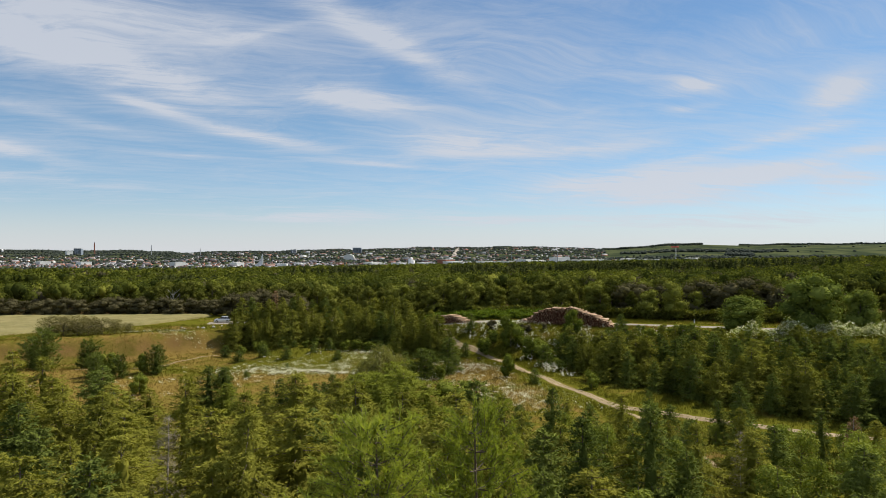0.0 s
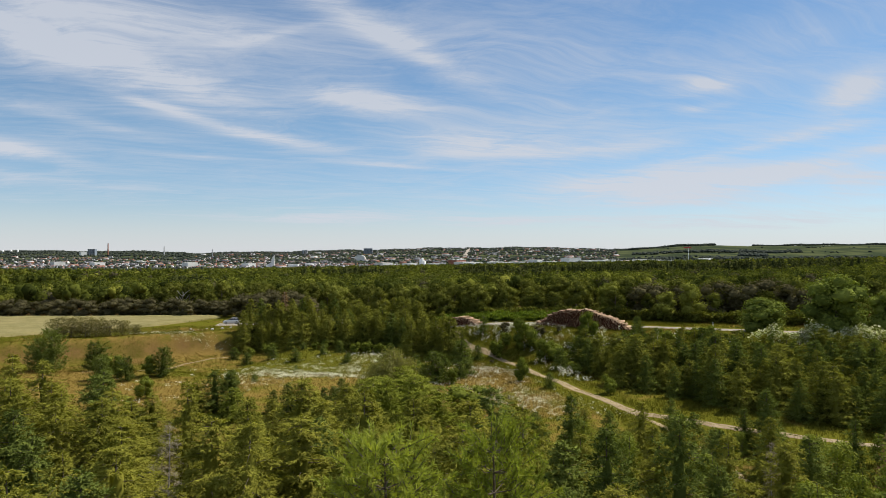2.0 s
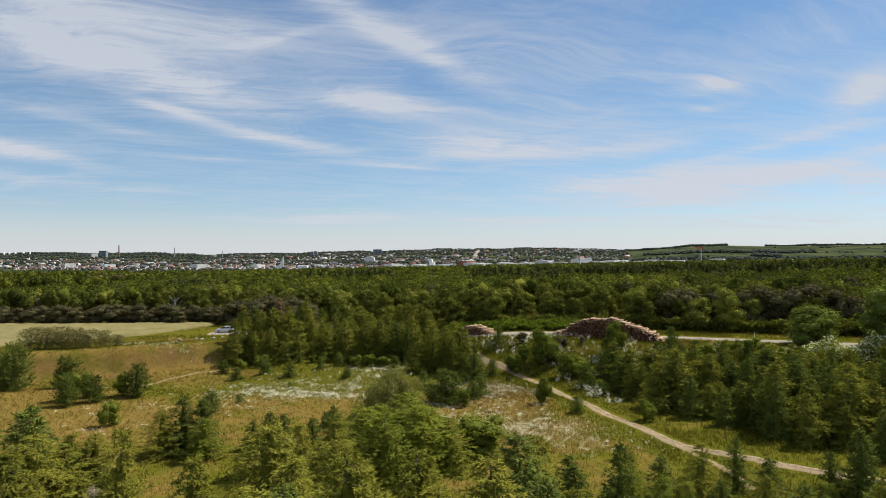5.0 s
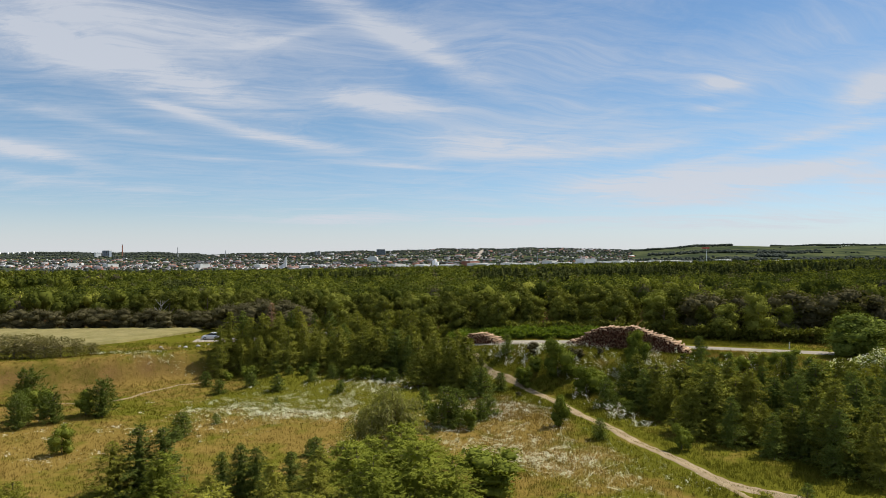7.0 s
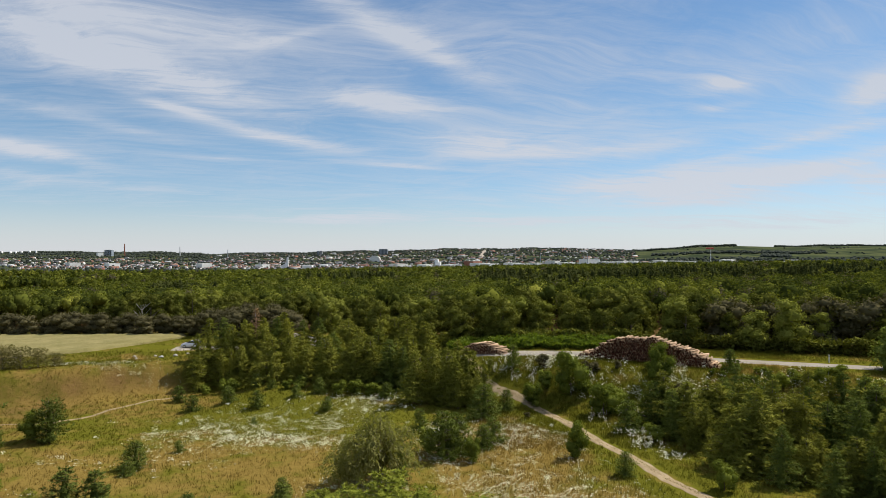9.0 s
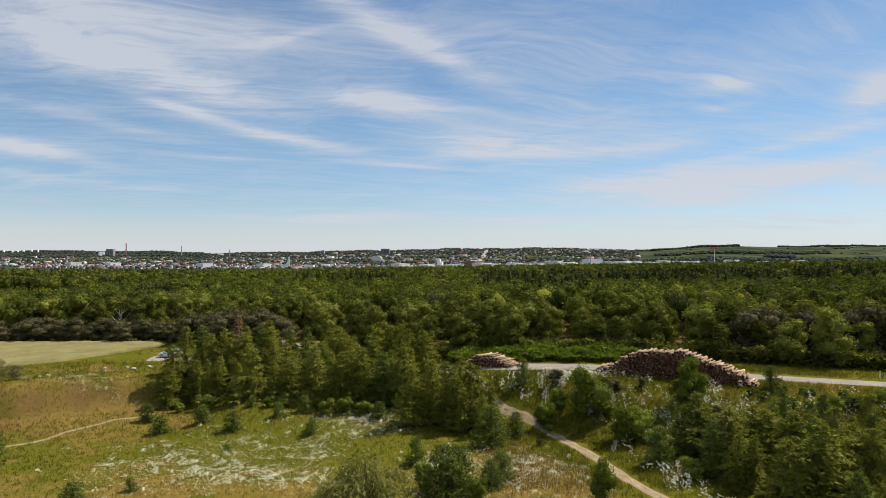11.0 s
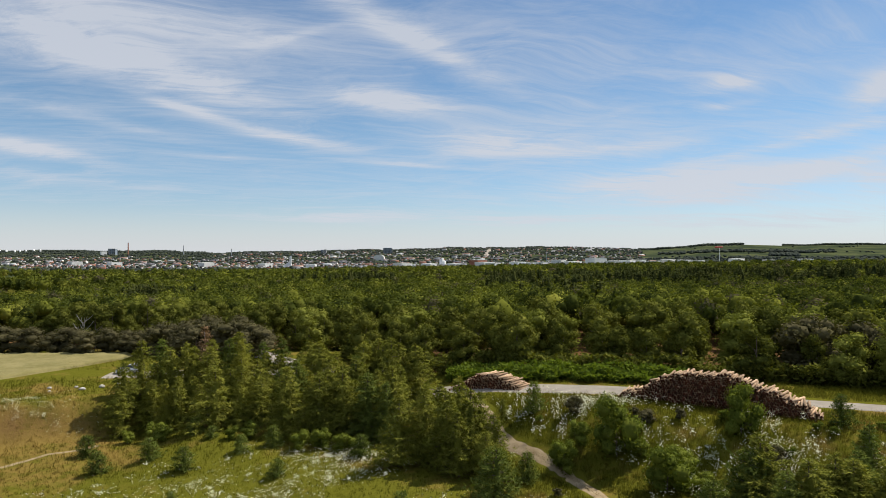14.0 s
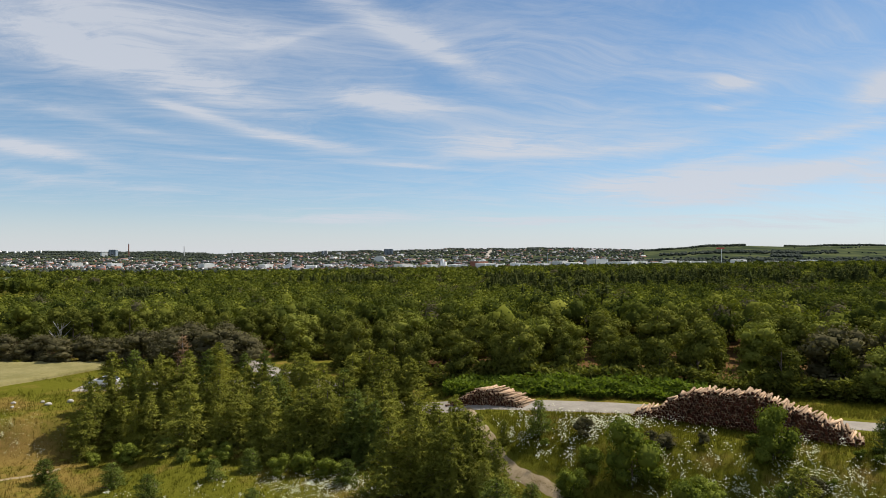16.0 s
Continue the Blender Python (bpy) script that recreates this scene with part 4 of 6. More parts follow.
# young trees standing free in the dry grass
for key, x, y, h, fat in (("spruce", -25.5, 86.2, 5.4, 1.0), ("larch", -27.0, 85.1, 4.5, 1.2), ("spruce", -23.9, 87.2, 5.0, 1.0), ("fresh", -22.6, 84.0, 3.8, 1.2), ("spruce", -18.8, 87.0, 2.9, 1.0), ("spruce", -16.7, 85.4, 4.0, 1.1),
                          ("spruce", -15.2, 84.4, 4.0, 0.9), ("larch", -17.0, 79.0, 3.8, 1.2), ("spruce", -12.4, 84.8, 3.6, 1.1), ("spruce", -10.6, 86.2, 4.4, 0.9), ("larch", -12.4, 79.0, 4.6, 1.1), ("fresh", -7.8, 84.0, 4.7, 1.25),
                          ("fresh", -5.6, 83.6, 5.0, 1.25), ("fresh", -3.2, 82.6, 6.2, 1.25), ("fresh", -1.2, 83.2, 5.0, 1.25), ("larch", -9.4, 81.5, 4.8, 1.2), ("fresh", -6.4, 79.8, 5.6, 1.2), ("fresh", -2.0, 78.6, 6.2, 1.25),
                          ("fresh", 0.8, 80.0, 4.6, 1.2), ("larch", -8.8, 76.5, 5.4, 1.2), ("fresh", -4.8, 74.5, 6.3, 1.1), ("larch", -27.0, 72.0, 5.6, 1.1), ("larch", -30.5, 75.5, 4.6, 1.1)):
    plant(key, x, y, h, fat * (1.3 if key == "spruce" else 1.25))
for key, x, y, h, fat in (("bush", 4.3, 85.0, 3.6, 1.9), ("willow", -5.0, 99.0, 6.2, 1.05), ("willow", -7.0, 98.2, 4.6, 1.0), ("spruce", -3.0, 97.6, 3.4, 0.9), ("scrubpine", -41.3, 111.6, 4.2, 0.9), ("bush", -43.5, 112.0, 3.2, 0.9), ("scrubpine", -47.9, 106.0, 3.6, 0.8), ("scrubpine", -49.5, 109.0, 3.4, 0.9),
                          ("bush", -48.5, 111.0, 3.6, 1.0), ("scrubpine", -45.5, 108.5, 3.3, 0.9), ("bush", -38.0, 97.0, 3.0, 0.9), ("scrubpine", -62.0, 118.0, 6.4, 0.85), ("scrubpine", -65.0, 120.0, 5.0, 0.9), ("scrubpine", -57.0, 122.0, 4.5, 1.0)):
    plant(key, x, y, h, fat)

# the close row of conifers between meadow and road
for x, y in scatter(17, -37, 8, 5, 0, 15):
    yy = 146 - 0.33 * (x + 37) + y
    if yy < 130.0 + 0.2 * (x + 5) or yy > road_y(x) - 6 or (yy > 159 and x < -15) or (yy > 139 and x > -3):
        continue
    h = rng.uniform(4.6, 6.9) * (1.12 if x > -28 else 1.0) if x < -4 else rng.uniform(0.8, 1.0) * (6.8 - 0.35 * (x + 4))
    plant("darkspruce" if rng.uniform() < 0.72 else ("larch" if rng.uniform() < 0.5 else "spruce"), x, yy, h, rng.uniform(0.85, 1.2))
for i in range(16):
    x = -36 + 2.7 * i + rng.uniform(-1, 1)
    plant("bush" if rng.uniform() < 0.6 else "smallspruce", x, 143.5 - 0.33 * (x + 37) + rng.uniform(-1.5, 1.0), rng.uniform(1.2, 2.2), rng.uniform(0.9, 1.3), "low green shrub at the foot of the conifers")
for x, y in ((-9.0, 149.5), (-5.5, 150.0), (-2.0, 149.0), (-7.0, 152.0)):
    plant("darkspruce", x, y, rng.uniform(7.2, 8.2), 1.1, "dark brownish conifer with upright twigs")
for x, y, h in ((1.5, 129.0, 7.4), (4.0, 128.5, 7.4), (5.0, 130.6, 6.6), (2.8, 133.0, 7.4), (-0.5, 130.5, 7.4), (6.2, 126.6, 5.6), (-3.0, 129.5, 6.8), (5.2, 124.6, 4.6), (2.8, 126.6, 6.0)):
    plant("darkspruce", x, y, h, 0.95)
for x, y, h in ((-38.5, 147.6, 6.6), (-38.0, 150.8, 6.9), (-37.6, 145.0, 5.6)):
    plant("darkspruce", x, y, h, 1.0)
plant("dead", -31.8, 157.5, 8.0, 1.1)

# the block beyond the dirt track
for x, y in scatter(23, 22, 76, 18, 64, 118):
    front = np.interp(x, (22, 27, 33, 41, 55, 75), (114, 103, 91.5, 80, 72, 67))
    if y < front or y > road_y(x) - 17 - 0.05 * (x - 22) or x < 25:
        continue
    if rng.uniform() < 0.06:
        continue
    plant("darkspruce" if rng.uniform() < 0.5 else ("spruce" if rng.uniform() < 0.75 else "larch"), x, y, rng.uniform(3.8, 7.6), rng.uniform(0.85, 1.4))

# shrubs on the slope below the log piles, and the flowering hedge
for key, x, y, h, fat in (("bush", 17.6, 126.9, 6.0, 0.85), ("bush", 28.9, 126.1, 4.8, 0.8), ("smallspruce", 10.9, 134.5, 3.2, 0.7), ("smallspruce", 38.1, 126.0, 2.8, 0.8), ("bush", 12.6, 126.6, 3.0, 1.0), ("bush", 20.5, 121.5, 4.2, 1.0),
                          ("smallspruce", 25.4, 117.0, 5.0, 0.75), ("bush", 27.5, 119.5, 3.6, 1.0), ("bush", 32.4, 119.0, 2.6, 1.1), ("bush", 36.0, 117.5, 3.4, 1.1), ("bush", 14.6, 129.0, 2.4, 1.2), ("bush", 22.6, 124.0, 2.6, 1.2),
                          ("smallspruce", 21.5, 114.5, 3.6, 0.8), ("bush", 23.0, 110.5, 2.0, 1.2), ("bush", 41.5, 120.5, 2.4, 1.2), ("bush", 45.5, 119.5, 2.8, 1.2), ("bush", 50.5, 117.0, 2.6, 1.3)):
    plant(key, x, y, h, fat)

for i in range(80):
    x, y = rng.uniform(9, 50), rng.uniform(110, 138)
    off = y - road_y(x)
    if off > -9.5 or off < -29 or line_gap(np.array(x), np.array(y), TRACK_LINE) < 3 or (x > 26 and y < 113):
        continue
    plant("bush" if rng.uniform() < 0.8 else "greytree", x, y, rng.uniform(0.7, 1.0) * (1 + 1.4 * rng.uniform() ** 2), rng.uniform(1.0, 1.7), "low rough scrub on the grassy slope")

# wood's edge and near wood
for x, y in scatter(36, -78, 112, 4, 0, 24):
    yy = road_y(x) + 12.0 + y if x > -16 else 190 + y
    plant("lime" if rng.uniform() < 0.07 else "broadleaf", x, yy, rng.uniform(6.0, 9.4), rng.uniform(0.9, 1.3))
for x, y, h, fat in ((60.8, 124.6, 6.6, 1.7), (70.5, 119.0, 11.0, 1.2), (80.0, 120.0, 8.0, 1.1)):
    plant("round", x, y, h, fat)
for x, y, h in ((15, 166, 8.0), (21, 170, 6.6), (-24, 190, 8.4), (-33, 187, 5.6)):
    plant("lime", x, y, h, 1.15)
for x, y, h in ((-40, 184, 7.4), (-36, 186, 6.8), (-45, 184, 6.6), (48, 150, 8.0), (54, 149, 7.4), (62, 145, 8.6), (69, 142.5, 9.2), (75.5, 141, 8.2), (83, 138, 8.8)):
    plant("greytree", x, y, h, 1.3, "large spreading grey-brown hawthorn before the wood")
for x in np.arange(-160, -30, 3.0):
    plant("greytree", x + rng.uniform(-1, 1), 185.0 + rng.uniform(-1.5, 1.5) - (3 if x > -50 else 0), rng.uniform(4.0, 5.2) + (1.4 if x > -52 else 0), rng.uniform(1.2, 1.6))
for x, y, h in ((-66.0, 141.5, 3.4), (-63.8, 142.5, 3.2), (-68.5, 142.0, 3.6), (-61.5, 143.0, 2.7), (-71.0, 141.5, 3.8), (-59.6, 144.0, 2.0), (-73.5, 141.0, 3.6)):
    plant("thorn", x, y, h * 1.15, 1.45)

# small spruces and bushes of the meadow
for x, y, h in ((-37.5, 137.0, 2.3), (-29.5, 134.3, 2.2), (-24.4, 130.7, 2.3), (-33.7, 132.0, 2.2), (-14.5, 128.5, 1.7), (-19.8, 134.3, 1.8), (-23.1, 124.4, 0.9), (-28.2, 103.0, 2.5), (-26.6, 109.0, 1.2), (-28.0, 101.0, 1.3), (-12.7, 95.5, 1.6)):
    plant("smallspruce", x, y, h)
for x, y, h, fat in ((-1.8, 115.3, 2.5, 0.8), (0.6, 106.0, 4.6, 0.8), (2.0, 107.5, 4.0, 0.9), (4.9, 108.8, 2.3, 1.0), (6.0, 110.5, 2.6, 1.0), (16.9, 99.5, 2.1, 0.9), (9.0, 124.5, 2.6, 0.8), (6.0, 121.0, 4.0, 0.9)):
    plant("smallspruce", x, y, h, fat)
for x, y, h, fat in ((13.8, 105.3, 3.7, 0.75), (24.3, 96.2, 2.6, 0.85), (-1.0, 108.5, 2.6, 1.0), (3.6, 105.0, 2.4, 0.9)):
    plant("bush", x, y, h, fat)


def woods(name, rows_at, leaves, size, mat, label, seed, lumps=3, scale=1.0):
    """A wood as one mass: every tree has a few rounded lumps covered with leaf clumps, and a tone of its own."""
    g = np.random.default_rng(seed)
    V, Q, T, tones, at = [], [], [], [], 0
    for x, y in rows_at:
        h, r = g.uniform(5.8, 9.4) * (0.6 + 0.4 * scale), g.uniform(1.9, 3.5) * scale
        z = float(ground_z(x, y))
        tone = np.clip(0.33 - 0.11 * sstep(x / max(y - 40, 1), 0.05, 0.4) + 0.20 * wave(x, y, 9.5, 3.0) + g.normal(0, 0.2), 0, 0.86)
        if g.uniform() < 0.04 or wave(x, y, 17.0, 9.0) > 0.88:
            tone = g.uniform(0.9, 1.0)
        for i in range(lumps):
            ri = r * (1.0 if i == 0 else g.uniform(0.5, 0.75))
            c = np.array([x, y, z + h - ri * 0.95]) + ((0, 0, 0) if i == 0 else (g.normal(0, 0.8) * r, -abs(g.normal(0, 0.7)) * r, -g.uniform(0.1, 0.9) * r))
            v, f, caps = core_blob(g, c, (ri * 0.66, ri * 0.66, ri * 0.7), 5, 7, 0.14)
            V.append(v), Q.append(f + at), T.append(caps + at)
            at += len(v)
            n = int(leaves * (0.5 if i == 0 else 0.5 / (lumps - 1))) if lumps > 1 else leaves
            d = unit(g.normal(0, 1, (n, 3)) + (0, -0.35, 0.55))
            p = c + d * (ri, ri, ri * 1.05) * (0.94 + g.normal(0, 0.14, (n, 1)))
            w = unit(np.cross(d, g.normal(0, 1, (n, 3))) + d * g.normal(0.15, 0.45, (n, 1))) * (size * g.uniform(0.5, 1.4, n))[:, None]
            q = unit(np.cross(w, d + g.normal(0, 0.35, (n, 3)))) * (np.linalg.norm(w, axis=1) * 0.38)[:, None]
            if lumps > 2:
                u, f = leaf_quads(p - w * 0.5, w, q)
                Q.append(f + at)
            else:
                u, f = leaf_tris(p - w * 0.5, w, q)
                T.append(f + at)
            V.append(u)
            at += len(u)
            tones.append(np.full(len(v) + len(u), tone))
    me = mesh_of(name, np.concatenate(V), [np.concatenate(Q), np.concatenate(T)], [mat])
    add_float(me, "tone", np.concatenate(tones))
    return tagged(new(name, me), label, "woodland", kind="stuff")


def wood_places(y0, y1, step, seed, spread=0.78):
    g = np.random.default_rng(seed)
    y = y0
    while y < y1:
        half = (y - 40) * spread + 26
        for x in np.arange(-half, half, step):
            px, py = x + g.uniform(-0.45, 0.45) * step, y + g.uniform(-0.45, 0.45) * step
            if py > (road_y(px) + 38 if px > -16 else 206) and py < np.interp(px / (py - 60), (-0.72, -0.6, -0.3), (300, 330, 600)):
                yield px, py
        y += step * 0.9


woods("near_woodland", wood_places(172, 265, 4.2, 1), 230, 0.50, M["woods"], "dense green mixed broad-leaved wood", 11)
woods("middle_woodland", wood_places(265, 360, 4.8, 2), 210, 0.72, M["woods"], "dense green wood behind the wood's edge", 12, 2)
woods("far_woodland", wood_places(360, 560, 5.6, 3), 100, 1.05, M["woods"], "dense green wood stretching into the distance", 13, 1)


# ---- log piles ----
def log_mesh(length, r0, r1, seed):
    g = np.random.default_rng(seed)
    bm = bmesh.new()
    rings = []
    for t in (0.0, 0.5, 1.0):
        r = r0 + (r1 - r0) * t
        rings.append([bm.verts.new((r * math.cos(a) * g.uniform(0.94, 1.06), length * (t - 0.5) + g.normal(0, 0.004), r * math.sin(a) * g.uniform(0.94, 1.06))) for a in np.arange(8) * math.pi / 4])
    for a, b in zip(rings, rings[1:]):
        for i in range(8):
            bm.faces.new((a[i], b[i], b[(i + 1) % 8], a[(i + 1) % 8])).smooth = True
    for ring in (rings[0], rings[-1][::-1]):
        bm.faces.new(ring).material_index = 1
    bmesh.ops.recalc_face_normals(bm, faces=bm.faces[:])
    return bm_mesh("log", bm, M["log"], M["log_end"])


LOGS = [log_mesh(3.0, r, r * 0.86, i) for i, r in enumerate((0.085, 0.098, 0.11, 0.12, 0.132, 0.15))]


def log_pile(x, y, turn, length, profile, single, label):
    """A heap of sawn logs laid across its length; the profile gives its height along the way."""
    g = np.random.default_rng(int(x * 10))
    root = tagged(new("log_pile"), label, "log pile", "log piles")
    root.matrix_basis = pose(x, y, drop_to(x, y), 0, 0, turn)
    c, s = math.cos(radians(turn)), math.sin(radians(turn))
    rest, count = [], 0
    layer, z = 0, 0.11
    while z < 4.2:
        for u in np.arange(0.12 + 0.12 * (layer % 2), length, 0.245):
            top = np.interp(u, *profile) + g.normal(0, 0.07)
            if z > top:
                continue
            last = z + 0.36 > top
            wild = 1.7 if last else 0.3
            gz = drop_to(x + c * u, y + s * u) - drop_to(x, y)
            m = pose(u + g.normal(0, 0.02), 1.5 + g.normal(0, 0.10) * (2.2 if last else 1), z + gz + (g.uniform(0, 0.05) if last else 0), g.normal(0, 1.2) * wild, g.uniform(0, 360), g.normal(0, 5.0) * wild)
            k = g.integers(len(LOGS))
            flip = pose(0, 0, 0, 0, 0, 180 if g.uniform() < 0.5 else 0)
            loc = Matrix.Translation(m.translation) @ pose(0, 0, 0, 0, 0, g.normal(0, 4.0) * wild) @ pose(0, 0, 0, g.normal(0, 1.5) * wild, 0, 0) @ flip @ pose(0, 0, 0, 0, g.uniform(0, 360), 0)
            if u > single and count < 300:
                part("log", LOGS[k], root, m=loc)
                count += 1
            else:
                rest.append((k, loc))
        layer, z = layer + 1, z + 0.208
    if rest:
        V, Q, C, at = [], [], [], 0
        for k, m in rest:
            me = LOGS[k]
            co = np.array([m @ v.co for v in me.vertices])
            V.append(co)
            for p in me.polygons:
                (Q if len(p.vertices) == 4 else C).append([v + at for v in p.vertices])
            at += len(co)
        me = mesh_of("log_heap", np.concatenate(V), [np.array(Q), np.array(C)], [M["log"], M["log_end"]], (0, 1))
        part("log_heap", me, root, kind="stuff")
    return root


log_pile(20.5, 138.1, -34.6, 19.8, ((0, 3, 4.5, 6.5, 8, 11.5, 13.7, 16.2, 18.5, 19.8), (0.3, 1.2, 2.4, 3.2, 3.25, 3.5, 2.85, 2.1, 1.2, 0.3)), 13.5, "large stack of sawn spruce logs with reddish ends on the verge")
log_pile(2.4, 151.2, -40.0, 10.6, ((0, 1.5, 4.5, 7, 9.8, 10.6), (0.3, 0.9, 1.9, 1.6, 0.6, 0.2)), 6.0, "low stack of sawn logs beside the lane")


# ---- stones, posts, car ----
def boulder(x, y, size, seed):
    g = np.random.default_rng(seed)
    v, f, caps = core_blob(g, (0, 0, 0), (size, size * 0.8, size * 0.6), 8, 12, 0.07)
    me = mesh_of("boulder", v, [f, caps], [M["stone"]], smooth=True)
    ob = tagged(new("boulder", me), "pale rounded boulder lying in the grass", "boulder", "boulders by the parking bay")
    ob.matrix_basis = pose(x, y, drop_to(x, y) + size * 0.25, 0, 0, 40 * seed)


for i, (x, y, size) in enumerate(((-46.9, 153.4, 0.42), (-48.6, 155.0, 0.30), (-50.6, 152.2, 0.26), (-45.2, 155.2, 0.45), (-51.9, 154.4, 0.32), (-44.0, 157.5, 0.3))):
    boulder(x, y, size, i + 1)


def marker_post(x, y):
    root = tagged(new("marker_post"), "white roadside marker post in the verge", "post", "marker posts")
    root.matrix_basis = pose(x, y, drop_to(x, y))
    part("shaft", bm_mesh("shaft", box_bm(0.13, 0.11, 1.05, 0.02), M["white"]), root)
    part("band", bm_mesh("band", box_bm(0.135, 0.115, 0.14, 0.01, (0, 0, 0.78)), M["slate"]), root, "dark band")


marker_post(55.0, 132.6)


def lofted(name, rows, mat):
    """A closed body through cross sections along x: each row is x and a list of (y, z) for the right half."""
    bm = bmesh.new()
    rings = []
    for x, half in rows:
        ring = [bm.verts.new((x, y, z)) for y, z in half] + [bm.verts.new((x, -y, z)) for y, z in half[::-1]]
        rings.append(ring)
    for a, b in zip(rings, rings[1:]):
        for i in range(len(a)):
            j = (i + 1) % len(a)
            bm.faces.new((a[i], a[j], b[j], b[i]))
    bm.faces.new(rings[0][::-1])
    bm.faces.new(rings[-1])
    bmesh.ops.recalc_face_normals(bm, faces=bm.faces[:])
    return bm_mesh(name, bm, mat, smooth=False)


def wheel_meshes():
    bm = bmesh.new()
    bmesh.ops.create_cone(bm, cap_ends=True, segments=20, radius1=0.32, radius2=0.32, depth=0.2, matrix=Matrix.Rotation(radians(90), 4, "X"))
    bmesh.ops.bevel(bm, geom=[e for e in bm.edges if abs(e.verts[0].co.y - e.verts[1].co.y) < 1e-4], offset=0.03, segments=2, affect="EDGES", profile=0.5)
    tyre = bm_mesh("tyre", bm, M["rubber"], smooth=False)
    bm = bmesh.new()
    bmesh.ops.create_cone(bm, cap_ends=True, segments=14, radius1=0.2, radius2=0.17, depth=0.215, matrix=Matrix.Rotation(radians(90), 4, "X"))
    return tyre, bm_mesh("rim", bm, M["rim"])


def parked_car(x, y, turn):
    root = tagged(new("car"), "silver estate car parked on the gravel bay", "car")
    root.matrix_basis = pose(x, y, drop_to(x, y) + 0.08, 0, 0, turn) @ Matrix.Diagonal((0.88, 0.95, 1.0, 1.0))

    def sec(w, z0, z1, taper=0.9):
        return [(w * 0.86, z0), (w, z0 + 0.12), (w, z0 + 0.6 * (z1 - z0)), (w * taper, z1)]

    body = lofted("body", [(-2.15, sec(0.78, 0.32, 0.80)), (-2.02, sec(0.86, 0.22, 0.92)), (-1.3, sec(0.88, 0.2, 0.95)), (0.6, sec(0.88, 0.2, 0.95)), (1.5, sec(0.87, 0.2, 0.88)), (2.0, sec(0.82, 0.24, 0.74)), (2.15, sec(0.72, 0.3, 0.62))], M["silver"])
    part("body", body, root)
    part("cabin_glass", lofted("cabin_glass", [(-2.0, [(0.76, 0.93), (0.74, 0.96)]), (-1.45, [(0.76, 0.93), (0.60, 1.31)]), (-0.5, [(0.78, 0.94), (0.64, 1.37)]), (0.12, [(0.78, 0.94), (0.60, 1.32)]), (1.1, [(0.74, 0.93), (0.70, 0.95)])], M["glass"]), root, "dark tinted windows")
    part("roof", lofted("roof", [(-1.5, [(0.58, 1.30), (0.54, 1.345)]), (-0.5, [(0.64, 1.36), (0.56, 1.42)]), (0.12, [(0.58, 1.31), (0.52, 1.36)])], M["silver"]), root)
    for px in (-1.25, -0.55):
        for s in (-1, 1):
            part("pillar", bm_mesh("pillar", box_bm(0.07, 0.03, 0.42, 0.008, (0, 0, 0)), M["silver"]), root, m=pose(px, s * 0.755, 0.94, s * 15, 0, 0))
    tyre, rim = wheel_meshes()
    for wx in (-1.32, 1.34):
        for s in (-1, 1):
            w = part("wheel", tyre, root, "black rubber tyre", pose(wx, s * 0.80, 0.32))
            part("rim", rim, w, "alloy rim")
    for s in (-1, 1):
        part("headlight", bm_mesh("headlight", box_bm(0.1, 0.3, 0.13, 0.03), M["glass"]), root, "clear headlight", pose(2.06, s * 0.58, 0.56))
        part("tail_lamp", bm_mesh("tail_lamp", box_bm(0.08, 0.14, 0.3, 0.02), M["lamp_red"]), root, "red tail lamp", pose(-2.1, s * 0.72, 0.62))
        part("mirror", bm_mesh("mirror", box_bm(0.12, 0.18, 0.12, 0.03), M["silver"]), root, "", pose(0.75, s * 0.98, 0.92))
    part("bumper", bm_mesh("bumper", box_bm(0.2, 1.5, 0.2, 0.05), M["slate"]), root, "dark bumper", pose(-2.12, 0, 0.33))


parked_car(-46.0, 165.0, 188)


# ---- grass and flowers ----
def clear_of_ways(x, y):
    return (line_gap(x, y, TRACK_LINE[::2]) > 1.2) & (line_gap(x, y, LEFT_LINE[::2]) > 0.5) & (line_gap(x, y, FORK_LINE[::2]) > 0.6) & (np.abs(y - road_y(x)) > 3.0) & ~((x < -53.5) & (y > np.interp(-x, (53, 55, 57.5, 62, 73.5, 88, 110, 160), (179, 175, 169.5, 161.0, 152.0, 140.5, 130, 120)))) & ~((np.abs(y - 164.8) < 2.8) & (x < -16))


